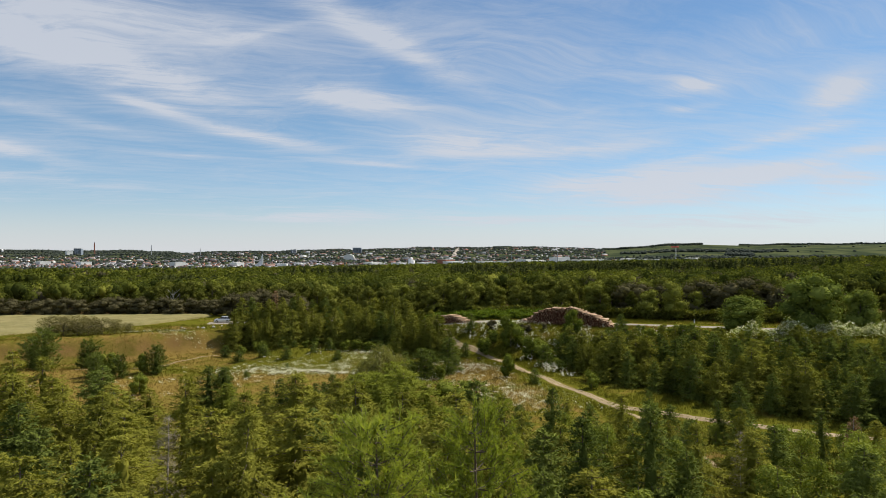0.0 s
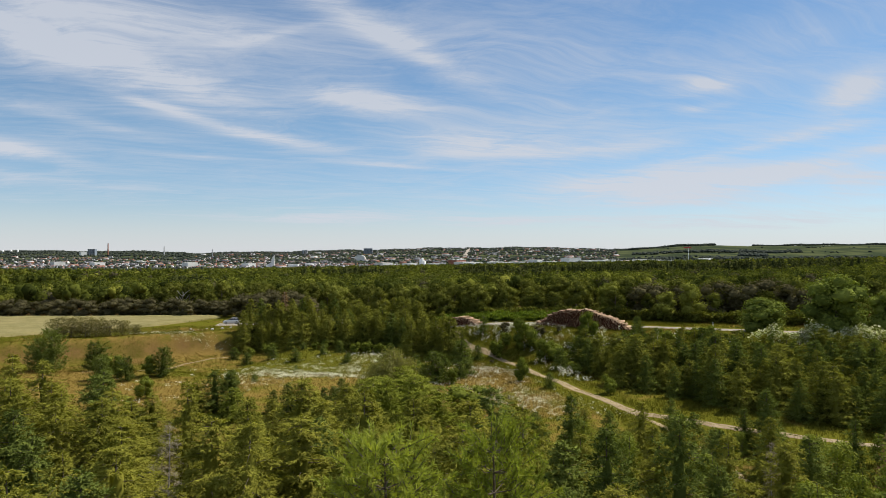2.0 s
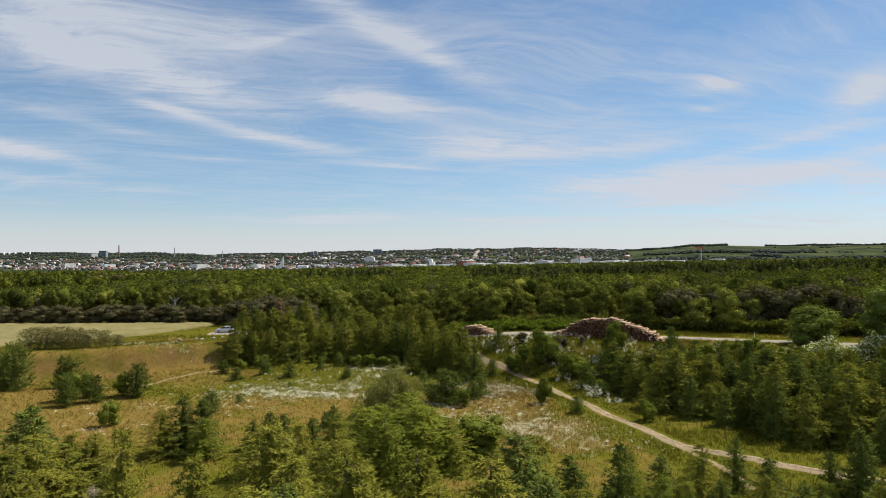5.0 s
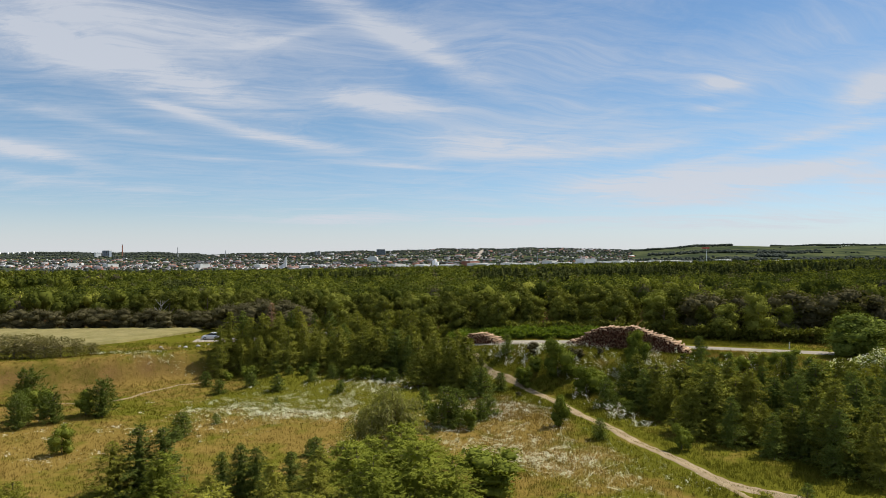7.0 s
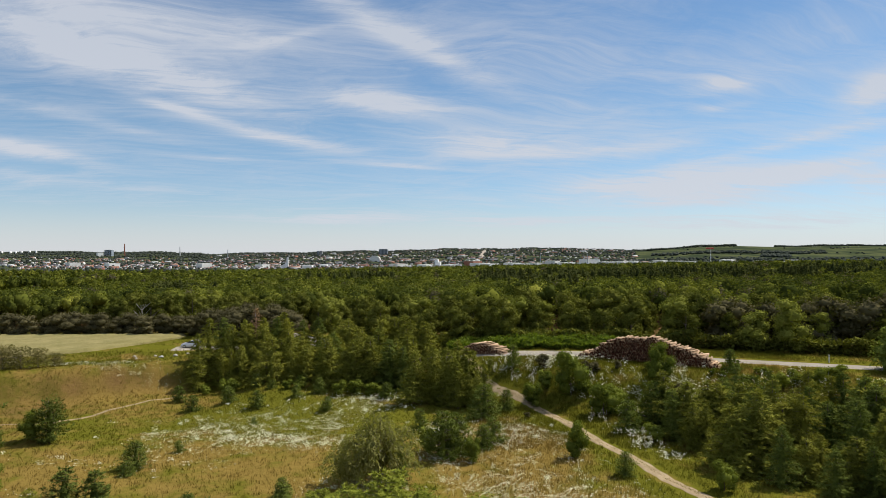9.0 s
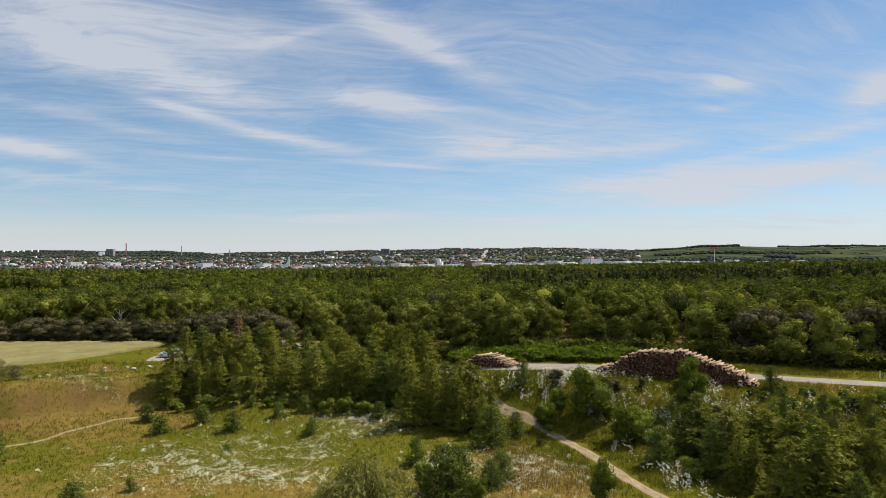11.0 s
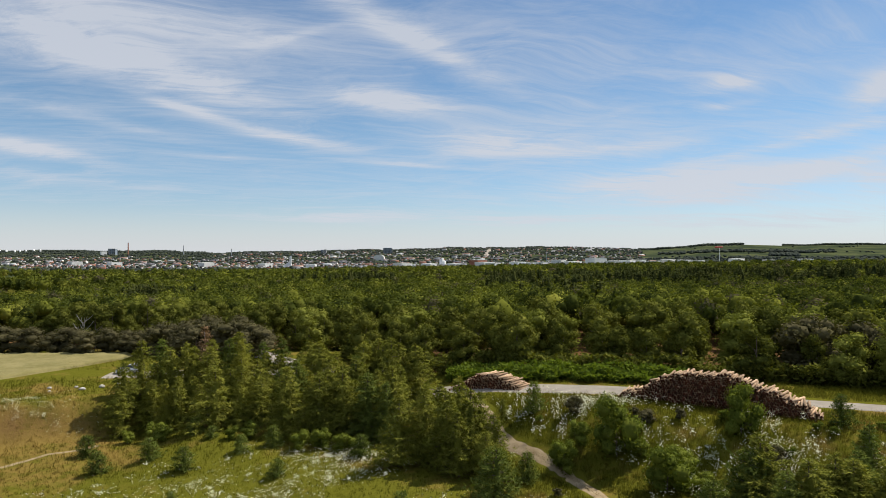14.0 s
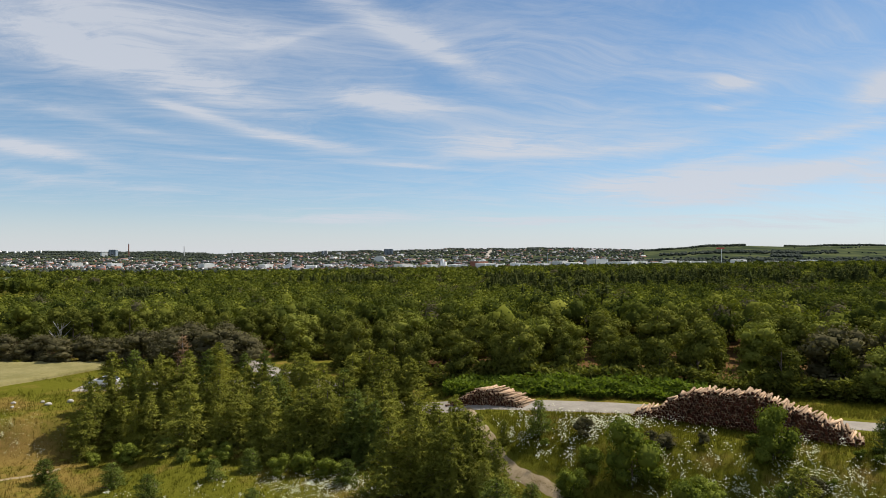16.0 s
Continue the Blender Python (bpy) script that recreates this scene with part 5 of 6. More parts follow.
def grass(name, n, x0, x1, y0, y1, tall, label, seed, line=None):
    g = np.random.default_rng(seed)
    if line is None:
        x, y = g.uniform(x0, x1, n), g.uniform(y0, y1, n)
        ok = clear_of_ways(x, y) & (bareness(x, y) < g.uniform(0.1, 1.3, n))
        x, y = x[ok], y[ok]
    else:
        k = g.integers(0, len(line) - 1, n)
        t = g.uniform(0, 1, n)
        x = line[k, 0] * (1 - t) + line[k + 1, 0] * t + g.normal(0, 0.10, n)
        y = line[k, 1] * (1 - t) + line[k + 1, 1] * t + g.normal(0, 0.10, n)
    blades = 5
    x, y = np.repeat(x, blades) + g.normal(0, 0.10, len(x) * blades), np.repeat(y, blades) + g.normal(0, 0.10, len(y) * blades)
    z = ground_z(x, y) - 0.03
    b = np.stack([x, y, z], 1)
    h = tall * g.uniform(0.45, 1.25, len(x))
    a = g.uniform(0, 2 * np.pi, len(x))
    lean = np.stack([np.cos(a), np.sin(a), 0 * a], 1) * (h * g.uniform(0.1, 0.6, len(x)))[:, None]
    side = np.stack([-np.sin(a), np.cos(a), 0 * a], 1) * (0.016 * g.uniform(0.7, 1.6, len(x)))[:, None]
    tip = b + lean + np.stack([0 * h, 0 * h, h], 1)
    v = np.stack([b - side, b + side, tip], 1).reshape(-1, 3)
    me = mesh_of(name, v, [np.arange(len(v)).reshape(-1, 3)], [M["grass"]])
    add_float(me, "dry", np.repeat(dryness(x, y), 3))
    add_float(me, "earth", np.repeat(bareness(x, y) * 0.2, 3))
    tagged(new(name, me), label, "grass", kind="stuff")


grass("meadow_grass", 52000, -88, 26, 74, 160, 0.30, "uneven tufted meadow grass, green and straw-coloured", 21)
grass("slope_grass", 16000, 5, 52, 108, 142, 0.5, "tall shaggy grass below the log piles", 26)
grass("track_middle_grass", 1800, 0, 0, 0, 0, 0.16, "short grass between the wheel ruts", 27, TRACK_LINE[30:])
grass("verge_grass", 26000, 4, 84, 84, 156, 0.45, "long green grass on the verge and slope", 22)
grass("bank_grass", 12000, -60, 100, 130, 180, 0.50, "long grass along the lane and the plateau", 23)


grass("track_grass", 12000, 22, 66, 56, 92, 0.45, "long grass beside the branching tracks", 25)
grass("undergrowth_grass", 12000, -58, 56, 26, 76, 0.60, "rough grass between the young trees", 24)


def flowers(name, n, spots, size, tall, label, seed, mat="petal", loose=1.5):
    """White flower heads in drifts: each spot is x, y, two radii and its share."""
    g = np.random.default_rng(seed)
    share = np.array([s[4] for s in spots], float)
    m = n // 22
    pick = g.choice(len(spots), m, p=share / share.sum())
    S = np.array(spots)[pick]
    cx, cy = S[:, 0] + g.normal(0, 0.6, m) * S[:, 2], S[:, 1] + g.normal(0, 0.6, m) * S[:, 3]
    own = g.integers(0, m, n)
    wide = (0.12 + loose * g.uniform(0, 1, m) ** 2.2)[own]
    x, y = cx[own] + g.normal(0, 1, n) * wide, cy[own] + g.normal(0, 1, n) * wide
    ok = clear_of_ways(x, y)
    x, y = x[ok], y[ok]
    n = len(x)
    c = np.stack([x, y, ground_z(x, y) + tall * g.uniform(0.45, 1.15, n)], 1)
    up = unit(g.normal(0, 0.35, (n, 3)) + (0.1, -0.25, 1.0))
    a = unit(np.cross(up, g.normal(0, 1, (n, 3))))
    b = np.cross(up, a)
    r = (size * g.uniform(0.6, 1.5, n))[:, None]
    v = np.stack([c + r * (a * math.cos(t) + b * math.sin(t)) - up * 0.2 * r for t in np.arange(5) * 2 * math.pi / 5] + [c + up * 0.1 * r], 1).reshape(-1, 3)
    i = np.arange(n)[:, None] * 6
    f = np.concatenate([i + np.array([[k, (k + 1) % 5, 5]]) for k in range(5)])
    me = mesh_of(name, v, [f], [M[mat]])
    tagged(new(name, me), label, "flowers", kind="stuff")


flowers("daisy_drift", 11500, ((-24, 121, 8, 7, 5), (-19, 113, 7, 4, 3.5), (-13, 111, 6, 3.5, 2), (-13, 121, 3.5, 6, 1.8), (-22, 128, 11, 5, 2), (-9.5, 132.5, 4, 2.2, 2.2), (-5, 129.5, 4, 4, 2.0), (-45, 112, 5, 1.5, 0.3),
                               (-30, 104, 14, 3, 0.6), (-48, 146, 5, 2, 0.5), (-60, 145, 8, 2, 0.5), (-36, 94, 5, 2, 0.2), (-49, 144, 6, 1.6, 0.9), (-30, 112, 8, 4, 0.8), (-40, 105, 10, 4, 0.5)), 0.040, 0.42, "drift of white daisies in the meadow", 31)
flowers("white_flower_drift", 12000, ((1, 114, 3, 5, 2.4), (-6.5, 98, 4, 2.2, 1.5), (6, 114, 4, 4, 2), (10.5, 114, 3, 5, 1.6), (8, 104, 6, 6, 2), (6.6, 97, 5, 4, 3), (11.5, 93, 6, 4, 4), (16, 88, 5, 4, 1.5), (1, 106, 3, 4, 1)),
        0.036, 0.4, "dense drift of small white flowers in dry grass", 32)
flowers("cow_parsley", 9000, ((8, 134, 2.5, 4, 1.5), (11, 137, 3, 3, 1), (16.6, 134, 3, 2, 1.4), (20, 133.5, 3, 1.5, 1.4), (24.5, 124.5, 4, 3, 2.5), (32, 123.5, 4, 3, 2), (28, 122, 5, 3, 1.5), (22, 108, 1.6, 5, 1.4), (43, 120, 6, 3, 1.5), (14, 131.5, 3, 2, 1.2), (37, 121, 5, 2, 1.5), (19, 128, 2.5, 2.5, 1.0), (21.5, 93, 0.8, 5, 0.3), (18.5, 119, 2, 5, 0.8)),
        0.045, 1.0, "white umbels of cow parsley on the rough slope", 33, loose=0.4)


# ---- bracken behind the road, flowering hedge ----
def fronds(name, n, place, size, mat, label, category, seed):
    g = np.random.default_rng(seed)
    x, y, lift = place(g, n)
    c = np.stack([x, y, ground_z(x, y) + lift], 1)
    d = unit(g.normal(0, 1, (n, 3)) * (1, 1, 0.5) + (0, -0.2, 0.45))
    w = d * (size * g.uniform(0.6, 1.4, n))[:, None]
    q = unit(np.cross(w, (0, 0, 1) + g.normal(0, 0.3, (n, 3)))) * (np.linalg.norm(w, axis=1) * 0.3)[:, None]
    v, f = leaf_quads(c, w, q)
    tagged(new(name, mesh_of(name, v, [f], [mat])), label, category, kind="stuff")


def bracken_place(g, n):
    x = g.uniform(2, 32, n)
    y = road_y(x) + 4.0 + 6.5 * g.uniform(0, 1, n) ** 1.3 + 1.2 * wave(x, x, 1.9, 2.0)
    return x, y, g.uniform(0.0, 1.0, n) ** 0.7 * (0.7 + 0.7 * sstep(y - road_y(x), 4, 7)) * (1 + 0.4 * wave(x, y, 1.3, 4.0))


def edge_place(g, n):
    x = g.uniform(-28, 110, n)
    y = np.where(x > -16, road_y(x) + 10.8, 187.5) + np.abs(g.normal(0, 2.6, n)) + 0.8 * wave(x, x, 2.2, 1.0)
    return x, y, g.uniform(0.0, 1.0, n) ** 0.8 * (2.0 + 0.9 * wave(x, y, 1.7, 7.0))


fronds("undergrowth", 34000, edge_place, 0.55, M["leaf"], "shady green undergrowth along the wood's edge", "undergrowth", 44)
fronds("bracken", 12000, bracken_place, 0.5, M["fern"], "bright green bracken at the wood's edge", "bracken", 41)


def hedge_place(g, n):
    x = g.uniform(50, 86, n)
    hump = 2.0 + 0.5 * np.sin(x * 0.9) + 0.4 * np.sin(x * 2.3)
    off = g.normal(0, 1.0, n)
    return x, 116.5 - 0.10 * (x - 50) + off, hump * (1 + 0.45 * wave(x, off, 1.4, 2.0)) * g.uniform(0.2, 1.0, n) * np.exp(-((off / 2.0) ** 2))


fronds("hedge_leaves", 9000, hedge_place, 0.34, M["bushleaf"], "leafy green hedge below the lane", "hedge", 42)
fronds("hedge_blossom", 9500, lambda g, n: (lambda p: (p[0], p[1], p[2] + 0.15))(hedge_place(g, n)), 0.26, M["petal"], "white blossom over the hedge", "blossom", 43)


# ---- bare tree ----
def bare_tree(x, y, h):
    g = np.random.default_rng(5)
    root = tagged(new("bare_tree"), "leafless pale tree with forked branches", "tree")
    root.matrix_basis = pose(x, y, drop_to(x, y))
    pcs = []
    for i in range(9):
        a, t = g.uniform(0, 6.28), g.uniform(0.4, 0.8)
        d = np.array([math.cos(a), math.sin(a), 0])
        pcs.append([np.array([0, 0, h * t]), np.array([0, 0, h * (t + 0.12)]) + d * 0.9, np.array([0, 0, h * min(1.05, t + 0.3)]) + d * 1.8])
    part("trunk", trunk_mesh("trunk", h, 0.16, M["birch_bark"], 0.6, 7), root)
    for p in pcs:
        v, f = tube(p, (0.09, 0.06, 0.02), 5)
        part("branch", mesh_of("branch", v, [f], [M["birch_bark"]]), root)


bare_tree(-66.0, 188.5, 6.4)


# ---- far country: conifer belt, tree belts, town ----
def belts(name, places, label, mat, seed, spiky=False):
    g = np.random.default_rng(seed)
    V, Q, T, at = [], [], [], 0
    for x, y, h, r in places(g):
        z = float(ground_z(x, y))
        if spiky:
            v, f, caps = core_blob(g, (0, 0, 0), (1, 1, 1), 8, 7, 0.12)
            t = (v[:, 2:3] + 1) / 2
            v = np.concatenate([v[:, :2] * r * (1.12 - t) ** 0.8 * 0.95 * g.uniform(0.75, 1.25, (len(v), 1)), t * h], 1) + (x, y, z)
        else:
            v, f, caps = core_blob(g, (x, y, z + h * 0.5), (r, r, h * 0.55), 4, 6, 0.2)
        V.append(v), Q.append(f + at), T.append(caps + at)
        at += len(v)
        if spiky:
            n = 90
            t, a = g.uniform(0.25, 1.0, n), g.uniform(0, 2 * np.pi, n)
            out = np.stack([np.cos(a), np.sin(a), 0 * a], 1)
            p = out * (r * (1.12 - t) ** 0.8 * g.uniform(0.7, 1.1, n))[:, None] + np.stack([0 * t + x, 0 * t + y, z + t * h], 1)
            w = unit(out + g.normal(0, 0.3, (n, 3)) + (0, 0, -0.25)) * g.uniform(0.6, 1.3, n)[:, None]
            u, f = leaf_tris(p, w, unit(np.cross(w, (0, 0, 1) + g.normal(0, 0.3, (n, 3)))) * 0.36)
            V.append(u), T.append(f + at)
            at += len(u)
    tagged(new(name, mesh_of(name, np.concatenate(V), [np.concatenate(Q), np.concatenate(T)], [mat])), label, "woodland", kind="stuff")


def conifer_belt(g):
    """Conifers in loose groups across the wood's far side, and three smaller stands."""
    for n, u0, u1, y0, y1, low, high in ((130, 0.08, 0.80, 300, 480, 9.0, 12.6), (10, -0.21, -0.07, 400, 470, 10.5, 13.0), (6, -0.52, -0.42, 270, 310, 9.0, 11.0), (5, 0.14, 0.22, 215, 235, 9.0, 10.5)):
        for i in range(n):
            cy = g.uniform(y0, y1)
            cx, tall = 1.8 + g.uniform(u0, u1) * (cy - 72), g.uniform(low, high)
            for j in range(g.integers(5, 18)):
                yield cx + g.normal(0, 5.0), cy + g.normal(0, 4.0), tall * g.uniform(0.72, 1.08), g.uniform(1.4, 2.8)


def valley_trees(g, near=False):
    for i in range(7000):
        y = 520 * (3000 / 520) ** g.uniform(0, 1)
        x = y * g.uniform(-0.9, 0.9)
        if wave(x, y, 90.0, 2.0) + g.normal(0, 0.5) < (-0.1 if y > 1900 else -0.9):
            continue
        if y < 1000 and y > 700 and -0.72 < (x - 1.8) / (y - 72) < -0.605:
            continue
        if y > 1300 and y < 2700 and -0.02 < x / y < 0.62 and g.uniform() < 0.5:
            continue
        size = g.uniform(6, 10) * (1.0 if y < 1900 else 0.8), g.uniform(3.5, 7.0) * (1.0 if y < 1900 else 0.85)
        if near and y < 1500:
            yield x, y
        elif not near and y >= 1500:
            yield x, y, *size


def hill_trees(g):
    for i in range(15000):
        y = g.uniform(2500, 4350)
        a = g.uniform(-0.8, 0.8)
        if wave(a * 900, y, 60.0, 6.0) + g.normal(0, 0.4) < ((-0.35 if y > 3300 else 0.1) if a < 0.3 else 1.15):
            continue
        yield y * a, y, g.uniform(4.5, 8), g.uniform(4, 8)


def ridge_woods(g):
    """Woods along the far ridges, plantations and hedges over the open hill."""
    for n, u0, u1, y0, y1 in ((900, -0.78, -0.48, 4100, 4330), (350, -0.48, -0.36, 4150, 4330), (500, 0.30, 0.46, 4180, 4330), (420, 0.33, 0.60, 3300, 3450), (160, 0.50, 0.545, 3050, 3200), (500, 0.52, 0.80, 4200, 4340), (700, 0.30, 0.75, 2500, 2950)):
        for i in range(n):
            y = g.uniform(y0, y1)
            yield 1.8 + g.uniform(u0, u1) * (y - 72), y, g.uniform(7, 12), g.uniform(6, 11)


belts("conifer_belt", conifer_belt, "dark spiky conifers rising from the wood", M["fir"], 51, True)
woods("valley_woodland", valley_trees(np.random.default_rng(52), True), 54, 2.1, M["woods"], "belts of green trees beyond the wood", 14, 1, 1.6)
# the far trees below carry their haze in the leaf colour
belts("valley_trees", valley_trees, "belts of trees across the valley", M["hazed_farwoods"], 52)
belts("ridge_woods", ridge_woods, "dark woods and plantations along the far ridges", M["hazed_farwoods"], 54)
belts("hill_trees", hill_trees, "tree belts over the far slopes", M["hazed_farwoods"], 53)


def ploughed_field():
    V, U = np.meshgrid(np.linspace(860, 1010, 12), np.linspace(-0.78, -0.607, 12))
    X = 1.8 + U * (V - 72)
    i = np.arange(144).reshape(12, 12)
    f = np.stack([i[:-1, :-1], i[1:, :-1], i[1:, 1:], i[:-1, 1:]], -1).reshape(-1, 4)
    me = mesh_of("ploughed_field", np.stack([X, V, ground_z(X, V) + 1.5], -1).reshape(-1, 3), [f], [M["path"]], smooth=True)
    tagged(new("ploughed_field", me), "bare brown field beyond the wood", "field", kind="structure")


ploughed_field()


def town_houses():
    """The town's small houses, too many and far to tell apart: walls and pitched roofs."""
    g = np.random.default_rng(61)
    V, F, mats, at = [], [[] for _ in range(6)], [M["render_white"], M["pale_grey"], M["brick"], M["tile"], M["darkroof"], M["pale_grey"]], 0
    for i in range(8000):
        y = 1950 * (4250 / 1950) ** g.uniform(0, 1) ** 0.9
        a = g.uniform(-0.85, 0.34) if g.uniform() < 0.85 else g.uniform(0.3, 0.62)
        if (a > 0.3 and y > 2800) or (a < -0.34 and y > 3250) or (a < -0.15 and y > 3800):
            continue
        x = y * a
        if wave(x, y, 140.0, 1.0) + g.normal(0, 0.6) < -0.1:
            continue
        w, d, h = g.uniform(6, 10), g.uniform(5, 7), g.uniform(2.6, 4)
        if g.uniform() < 0.05:
            w, d, h = g.uniform(18, 34), g.uniform(10, 14), g.uniform(4, 6)
        t = g.uniform(-0.5, 0.5)
        c, s = math.cos(t), math.sin(t)
        z = float(ground_z(x, y)) - 0.5
        ridge = h + d * 0.32
        P = np.array([(-w, -d, 0), (w, -d, 0), (w, d, 0), (-w, d, 0), (-w, -d, 2 * h), (w, -d, 2 * h), (w, d, 2 * h), (-w, d, 2 * h), (-w, 0, 2 * ridge), (w, 0, 2 * ridge)]) / 2
        P = np.stack([P[:, 0] * c - P[:, 1] * s + x, P[:, 0] * s + P[:, 1] * c + y, P[:, 2] + z], 1)
        wall = g.choice([0, 1, 1, 2, 2])
        roof = g.choice([3, 3, 4, 4, 4, 5])
        V.append(P)
        for q in ((0, 1, 5, 4), (1, 2, 6, 5), (2, 3, 7, 6), (3, 0, 4, 7), (5, 6, 9, 9), (7, 4, 8, 8)):
            F[wall].append([k + at for k in q])
        for q in ((4, 5, 9, 8), (6, 7, 8, 9)):
            F[roof].append([k + at for k in q])
        at += len(P)
    quads, tris, index = [], [], []
    for m, fs in enumerate(F):
        fs = np.array(fs)
        if not len(fs):
            continue
        flat = fs[:, 2] == fs[:, 3]
        for sel, keep in ((~flat, 4), (flat, 3)):
            if sel.any():
                quads.append(fs[sel][:, :keep])
                index.append(m)
    me = mesh_of("town_houses", np.concatenate(V), quads, mats, index)
    tagged(new("town_houses", me), "spread of small red and white houses of a far town", "town", kind="stuff")


town_houses()


def at_bearing(u, dist):
    """A place on the plain: u is the way across per metre ahead, seen from the end of the path."""
    return 1.8 + u * dist, 72 + dist


def far_building(name, u, dist, w, d, h, mat, label, category, rows=0, cols=0, sink=1.0, roof=None, turn=0.0):
    x, y = at_bearing(u, dist)
    root = tagged(new(name), label, category)
    root.matrix_basis = pose(x, y, drop_to(x, y) - sink, 0, 0, turn)
    wall = part("wall", bm_mesh("wall", box_bm(w, d, h + sink), M[mat]), root)
    part("roof", bm_mesh("roof", box_bm(w * 1.02, d * 1.02, 0.8, 0, (0, 0, h + sink)), M[roof or "render_white"]), root)
    if rows:
        pane = bm_mesh("window", box_bm(w / cols * 0.7, 0.4, h / rows * 0.5), M["glass"])
        for r in range(rows):
            for k in range(cols):
                part("window", pane, root, m=pose(-w / 2 + (k + 0.5) * w / cols, -d / 2 - 0.15, sink + (r + 0.3) * h / rows))
    return root


def chimney(u, dist, h, r, label, mat="brick"):
    x, y = at_bearing(u, dist)
    v, f = tube([(0, 0, -1), (0, 0, h * 0.5), (0, 0, h)], (r, r * 0.85, r * 0.7), 12)
    root = tagged(new("chimney"), label, "chimney", "far chimneys")
    root.matrix_basis = pose(x, y, drop_to(x, y))
    part("stack", mesh_of("stack", v, [f], [M[mat]], smooth=True), root)
    v, f = tube([(0, 0, h - 2), (0, 0, h + 0.5)], (r * 0.78, r * 0.78), 12)
    part("rim", mesh_of("rim", v, [f], [M["pale_grey"]], smooth=True), root)


def storage_tank(u, dist, r, h):
    x, y = at_bearing(u, dist)
    v, f = tube([(0, 0, -1), (0, 0, h), (0, 0, h + r * 0.35), (0, 0, h + r * 0.45)], (r, r, r * 0.6, 0.05), 16)
    root = tagged(new("storage_tank"), "white cylindrical storage tank of a far works", "tank", "storage tanks")
    root.matrix_basis = pose(x, y, drop_to(x, y))
    part("shell", mesh_of("shell", v, [f], [M["white"]], smooth=True), root)


FAR = 3500.0
far_building("tower_block", -0.502, FAR, 37, 26, 34, "slate", "tall slate-grey tower block over the town", "building", 9, 4)
far_building("white_works", -0.516, FAR - 30, 28, 25, 22, "white", "white works building beside the tower block", "building", turn=42.0)
far_building("office_block", -0.083, FAR, 46, 20, 30, "slate", "broad dark office block on the skyline", "building", 7, 6)
far_building("apartment_block", -0.178, FAR, 15, 14, 24, "pale_grey", "pale grey apartment block in the town", "building", 7, 3)
far_building("apartment_block", -0.183, FAR + 20, 10, 14, 23, "slate", "slate-grey apartment block in the town", "building", 7, 2)
chimney(-0.4785, FAR, 66, 3.6, "tall reddish-brown chimney of the far works")
chimney(-0.394, FAR, 54, 3.0, "tall grey chimney of the far works", "pale_grey")
chimney(-0.321, FAR, 37, 2.4, "slender grey chimney over the town", "pale_grey")
for u, r in ((-0.674, 9), (-0.664, 9), (-0.651, 8), (-0.643, 7), (-0.634, 8), (-0.622, 9), (-0.612, 7)):
    storage_tank(u, FAR + 500, r * 0.7, 13)
far_building("long_hall", -0.20, 2050, 30, 25, 9, "white", "white industrial hall at the edge of the wood", "building", roof="white")
for u, dist, w, h, mat in ((0.065, 1500, 75, 11, "pale_grey"), (0.055, 1900, 75, 17, "brick"), (0.178, 1900, 62, 13, "pale_grey"), (0.235, 1800, 84, 16, "render_white"), (0.115, 1650, 58, 10, "render_white"), (0.15, 1450, 45, 9, "pale_grey"),
                           (0.30, 1800, 50, 11, "render_white"), (0.345, 1650, 50, 12, "pale_grey"), (0.45, 1650, 70, 14, "render_white"), (0.50, 1600, 40, 11, "pale_grey"), (0.557, 1450, 44, 13, "render_white"), (0.02, 1600, 46, 9, "pale_grey"), (-0.06, 1750, 70, 11, "pale_grey"), (0.39, 1500, 40, 10, "render_white"),
                           (0.08, 1300, 60, 9, "render_white"), (0.13, 1250, 40, 8, "white"), (0.20, 1350, 55, 9, "render_white"), (0.262, 1300, 46, 9, "pale_grey"), (0.283, 1500, 60, 10, "white"), (0.325, 1250, 36, 8, "render_white"), (0.37, 1700, 50, 11, "white"), (0.475, 1400, 30, 9, "white"), (0.53, 1350, 36, 10, "pale_grey"), (-0.02, 1400, 40, 10, "white"), (-0.36, 1900, 50, 11, "pale_grey"), (-0.27, 1800, 40, 10, "render_white"), (-0.5, 2100, 50, 10, "render_white"), (-0.56, 2200, 50, 11, "pale_grey")):
    far_building("industrial_hall", u, 1150 + dist * 0.5, w * 0.72, 34, h * 1.25, {"pale_grey": "render_white", "render_white": "white"}.get(mat, mat), "long flat-roofed industrial hall in the valley", "building", turn=(52.0, 40.0, 58.0, 48.0, 35.0)[int(dist * 0.1 + w) % 5])


def church(u, dist):
    x, y = at_bearing(u, dist)
    root = tagged(new("church"), "white modern church with a tall narrow spire", "church")
    root.matrix_basis = pose(x, y, drop_to(x, y))
    part("spire", lofted("spire", [(-3.0, [(3, -1), (0.6, 34)]), (3.0, [(3, -1), (0.3, 37)])], M["white"]), root)
    part("nave", lofted("nave", [(-24.0, [(8, -1), (0.5, 6)]), (-3.2, [(8, -1), (0.5, 18)])], M["render_white"]), root, "sloping white nave roof")


church(-0.2315, 2050)


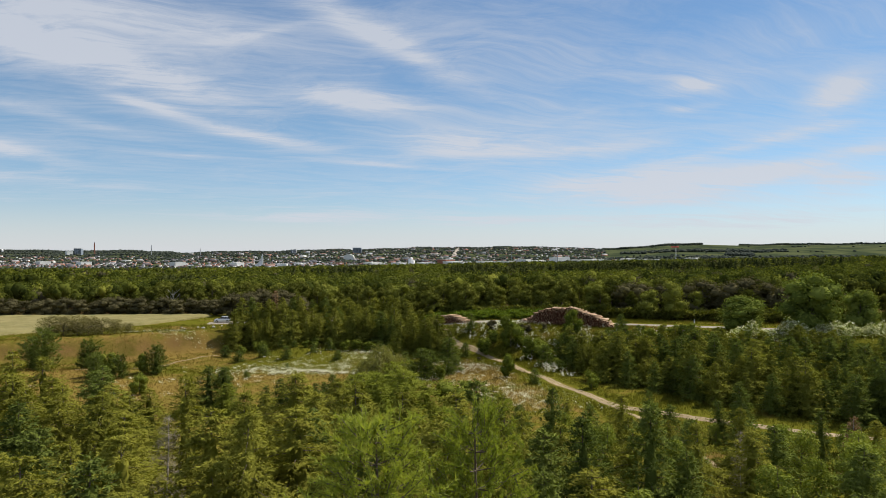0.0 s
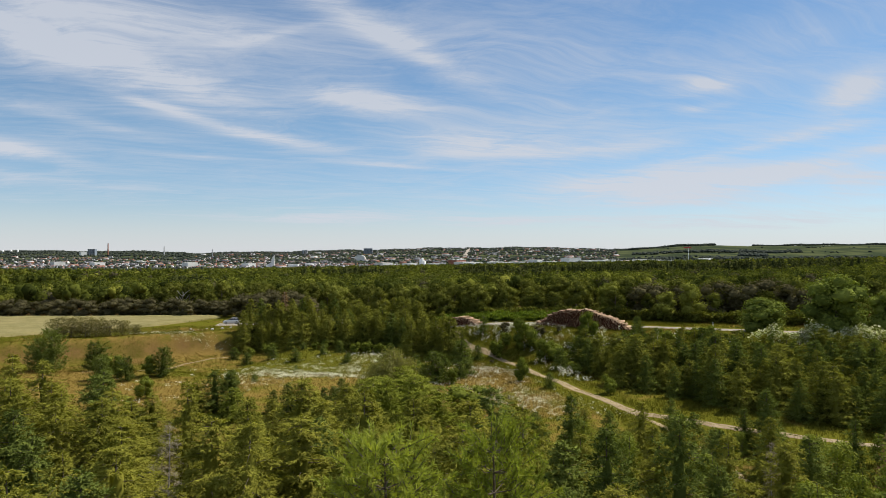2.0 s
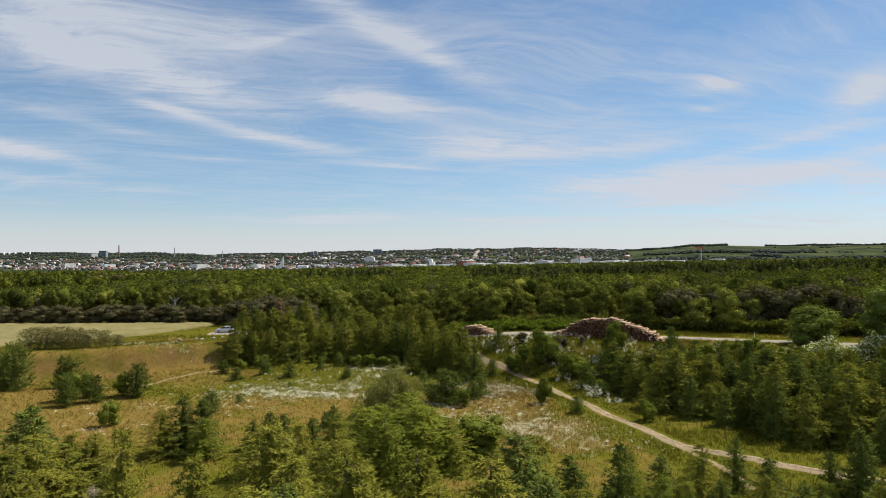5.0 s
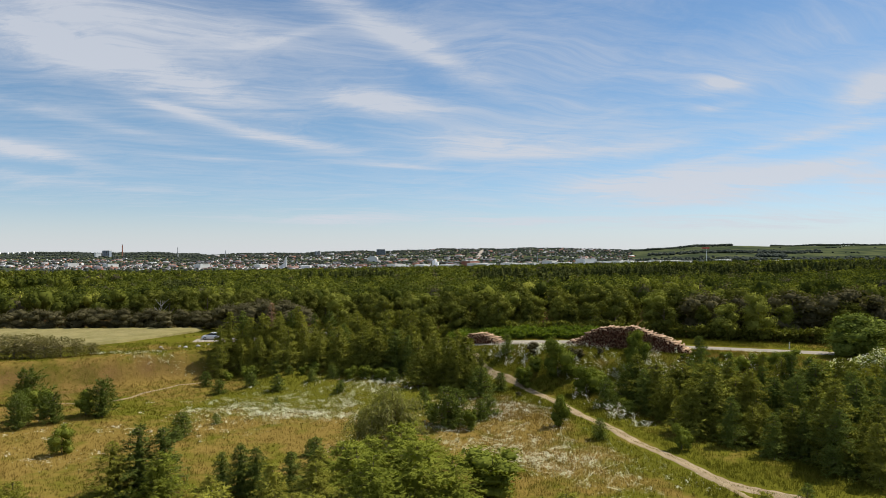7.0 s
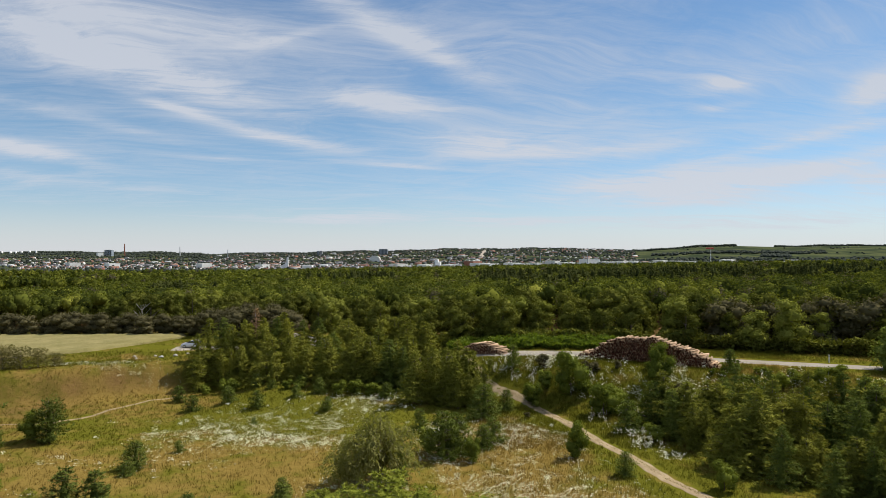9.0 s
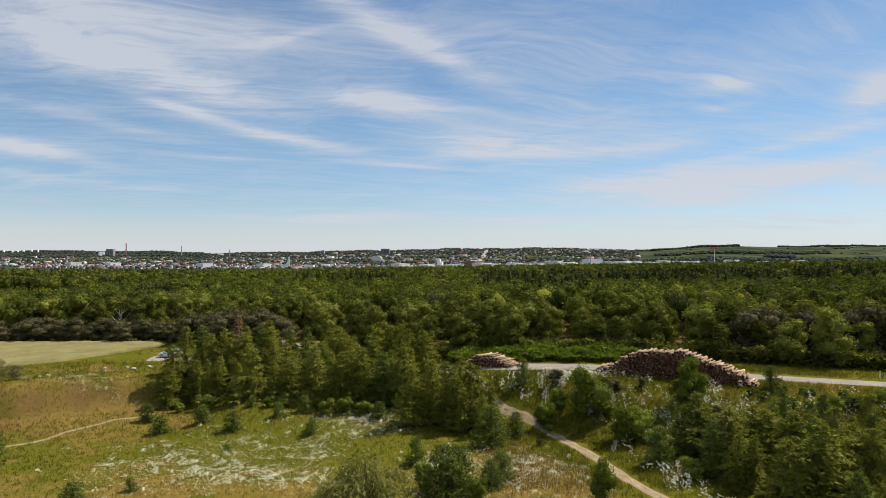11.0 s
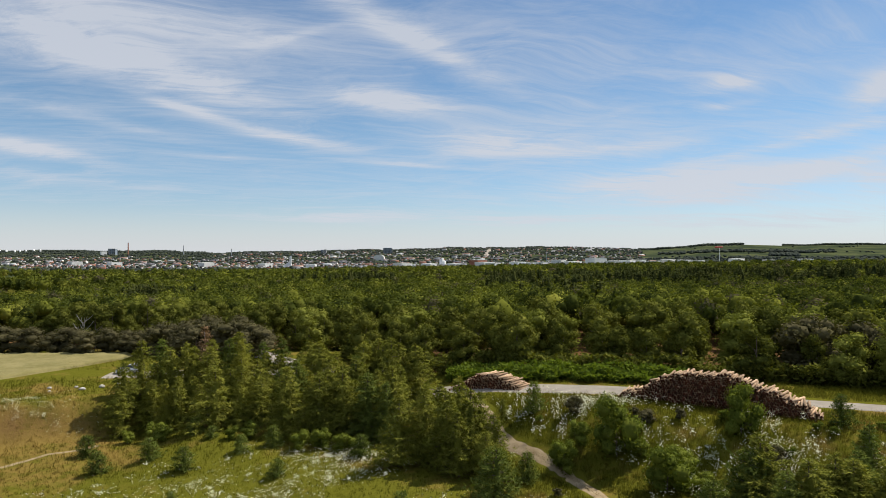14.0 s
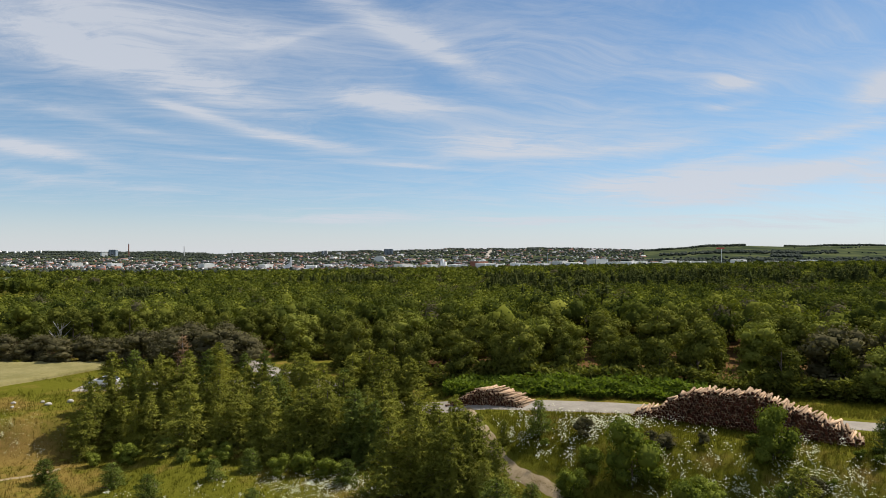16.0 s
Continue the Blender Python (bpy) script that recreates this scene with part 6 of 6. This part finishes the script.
def silo_works(u, dist):
    x, y = at_bearing(u, dist)
    root = tagged(new("silo_works"), "white silos and sheds of a far works", "works")
    root.matrix_basis = pose(x, y, drop_to(x, y))
    for i, (dx, r, h) in enumerate(((-6, 4, 22), (0, 4.5, 27), (7, 5, 18))):
        v, f = tube([(dx, 0, -1), (dx, 0, h), (dx, 0, h + 2)], (r, r, 0.3), 14)
        part("silo", mesh_of("silo", v, [f], [M["white"]], smooth=True), root)
    part("shed", bm_mesh("shed", box_bm(30, 12, 9, 0, (4, -9, -1)), M["render_white"]), root)


silo_works(0.0, 2150)


def arched_hall(u, dist):
    x, y = at_bearing(u, dist)
    root = tagged(new("arched_hall"), "white hall with a low arched roof", "building")
    root.matrix_basis = pose(x, y, drop_to(x, y))
    bm = bmesh.new()
    ends = [[bm.verts.new((22 * math.cos(a), yy, 12 + 12 * math.sin(a))) for a in np.linspace(0, math.pi, 13)] + [bm.verts.new((-22, yy, -1)), bm.verts.new((22, yy, -1))] for yy in (-20, 20)]
    n = len(ends[0])
    for i in range(n):
        bm.faces.new((ends[0][i], ends[0][(i + 1) % n], ends[1][(i + 1) % n], ends[1][i]))
    bm.faces.new(ends[0][::-1])
    bm.faces.new(ends[1])
    bmesh.ops.recalc_face_normals(bm, faces=bm.faces[:])
    part("shell", bm_mesh("shell", bm, M["render_white"]), root)


arched_hall(-0.096, 2800)


def mast(name, u, dist, h, mat, label, top=False):
    x, y = at_bearing(u, dist)
    root = tagged(new(name), label, "mast", "far masts")
    root.matrix_basis = pose(x, y, drop_to(x, y))
    v, f = tube([(0, 0, -1), (0, 0, h)], (1.1, 0.8), 8)
    part("pole", mesh_of("pole", v, [f], [M[mat]], smooth=True), root)
    if top:
        part("sign_bar", bm_mesh("sign_bar", box_bm(23, 3, 4.2, 0.4, (-3, 0, h - 2)), M["red"]), root, "red bar on top")
    else:
        part("head", bm_mesh("head", box_bm(3.0, 1.5, 1.2, 0.2, (0, 0, h)), M[mat]), root)


mast("sign_mast", 0.424, 1950, 52, "white", "white mast carrying a red bar sign", True)
mast("light_mast", 0.159, 1950, 38, "slate", "dark floodlight mast among the halls")
mast("light_mast", 0.232, 2000, 34, "slate", "dark floodlight mast among the halls")


def hill_road():
    """The straight cutting up the far hill."""
    y = np.linspace(3050, 4240, 40)
    x = 1.8 + (y - 72) * np.linspace(0.066, 0.0755, 40)
    ribbon("hill_road", np.stack([x, y], 1), 13.0, M["gravel"], 6.0, "pale straight road climbing the far hill", "road", rows=3)


hill_road()
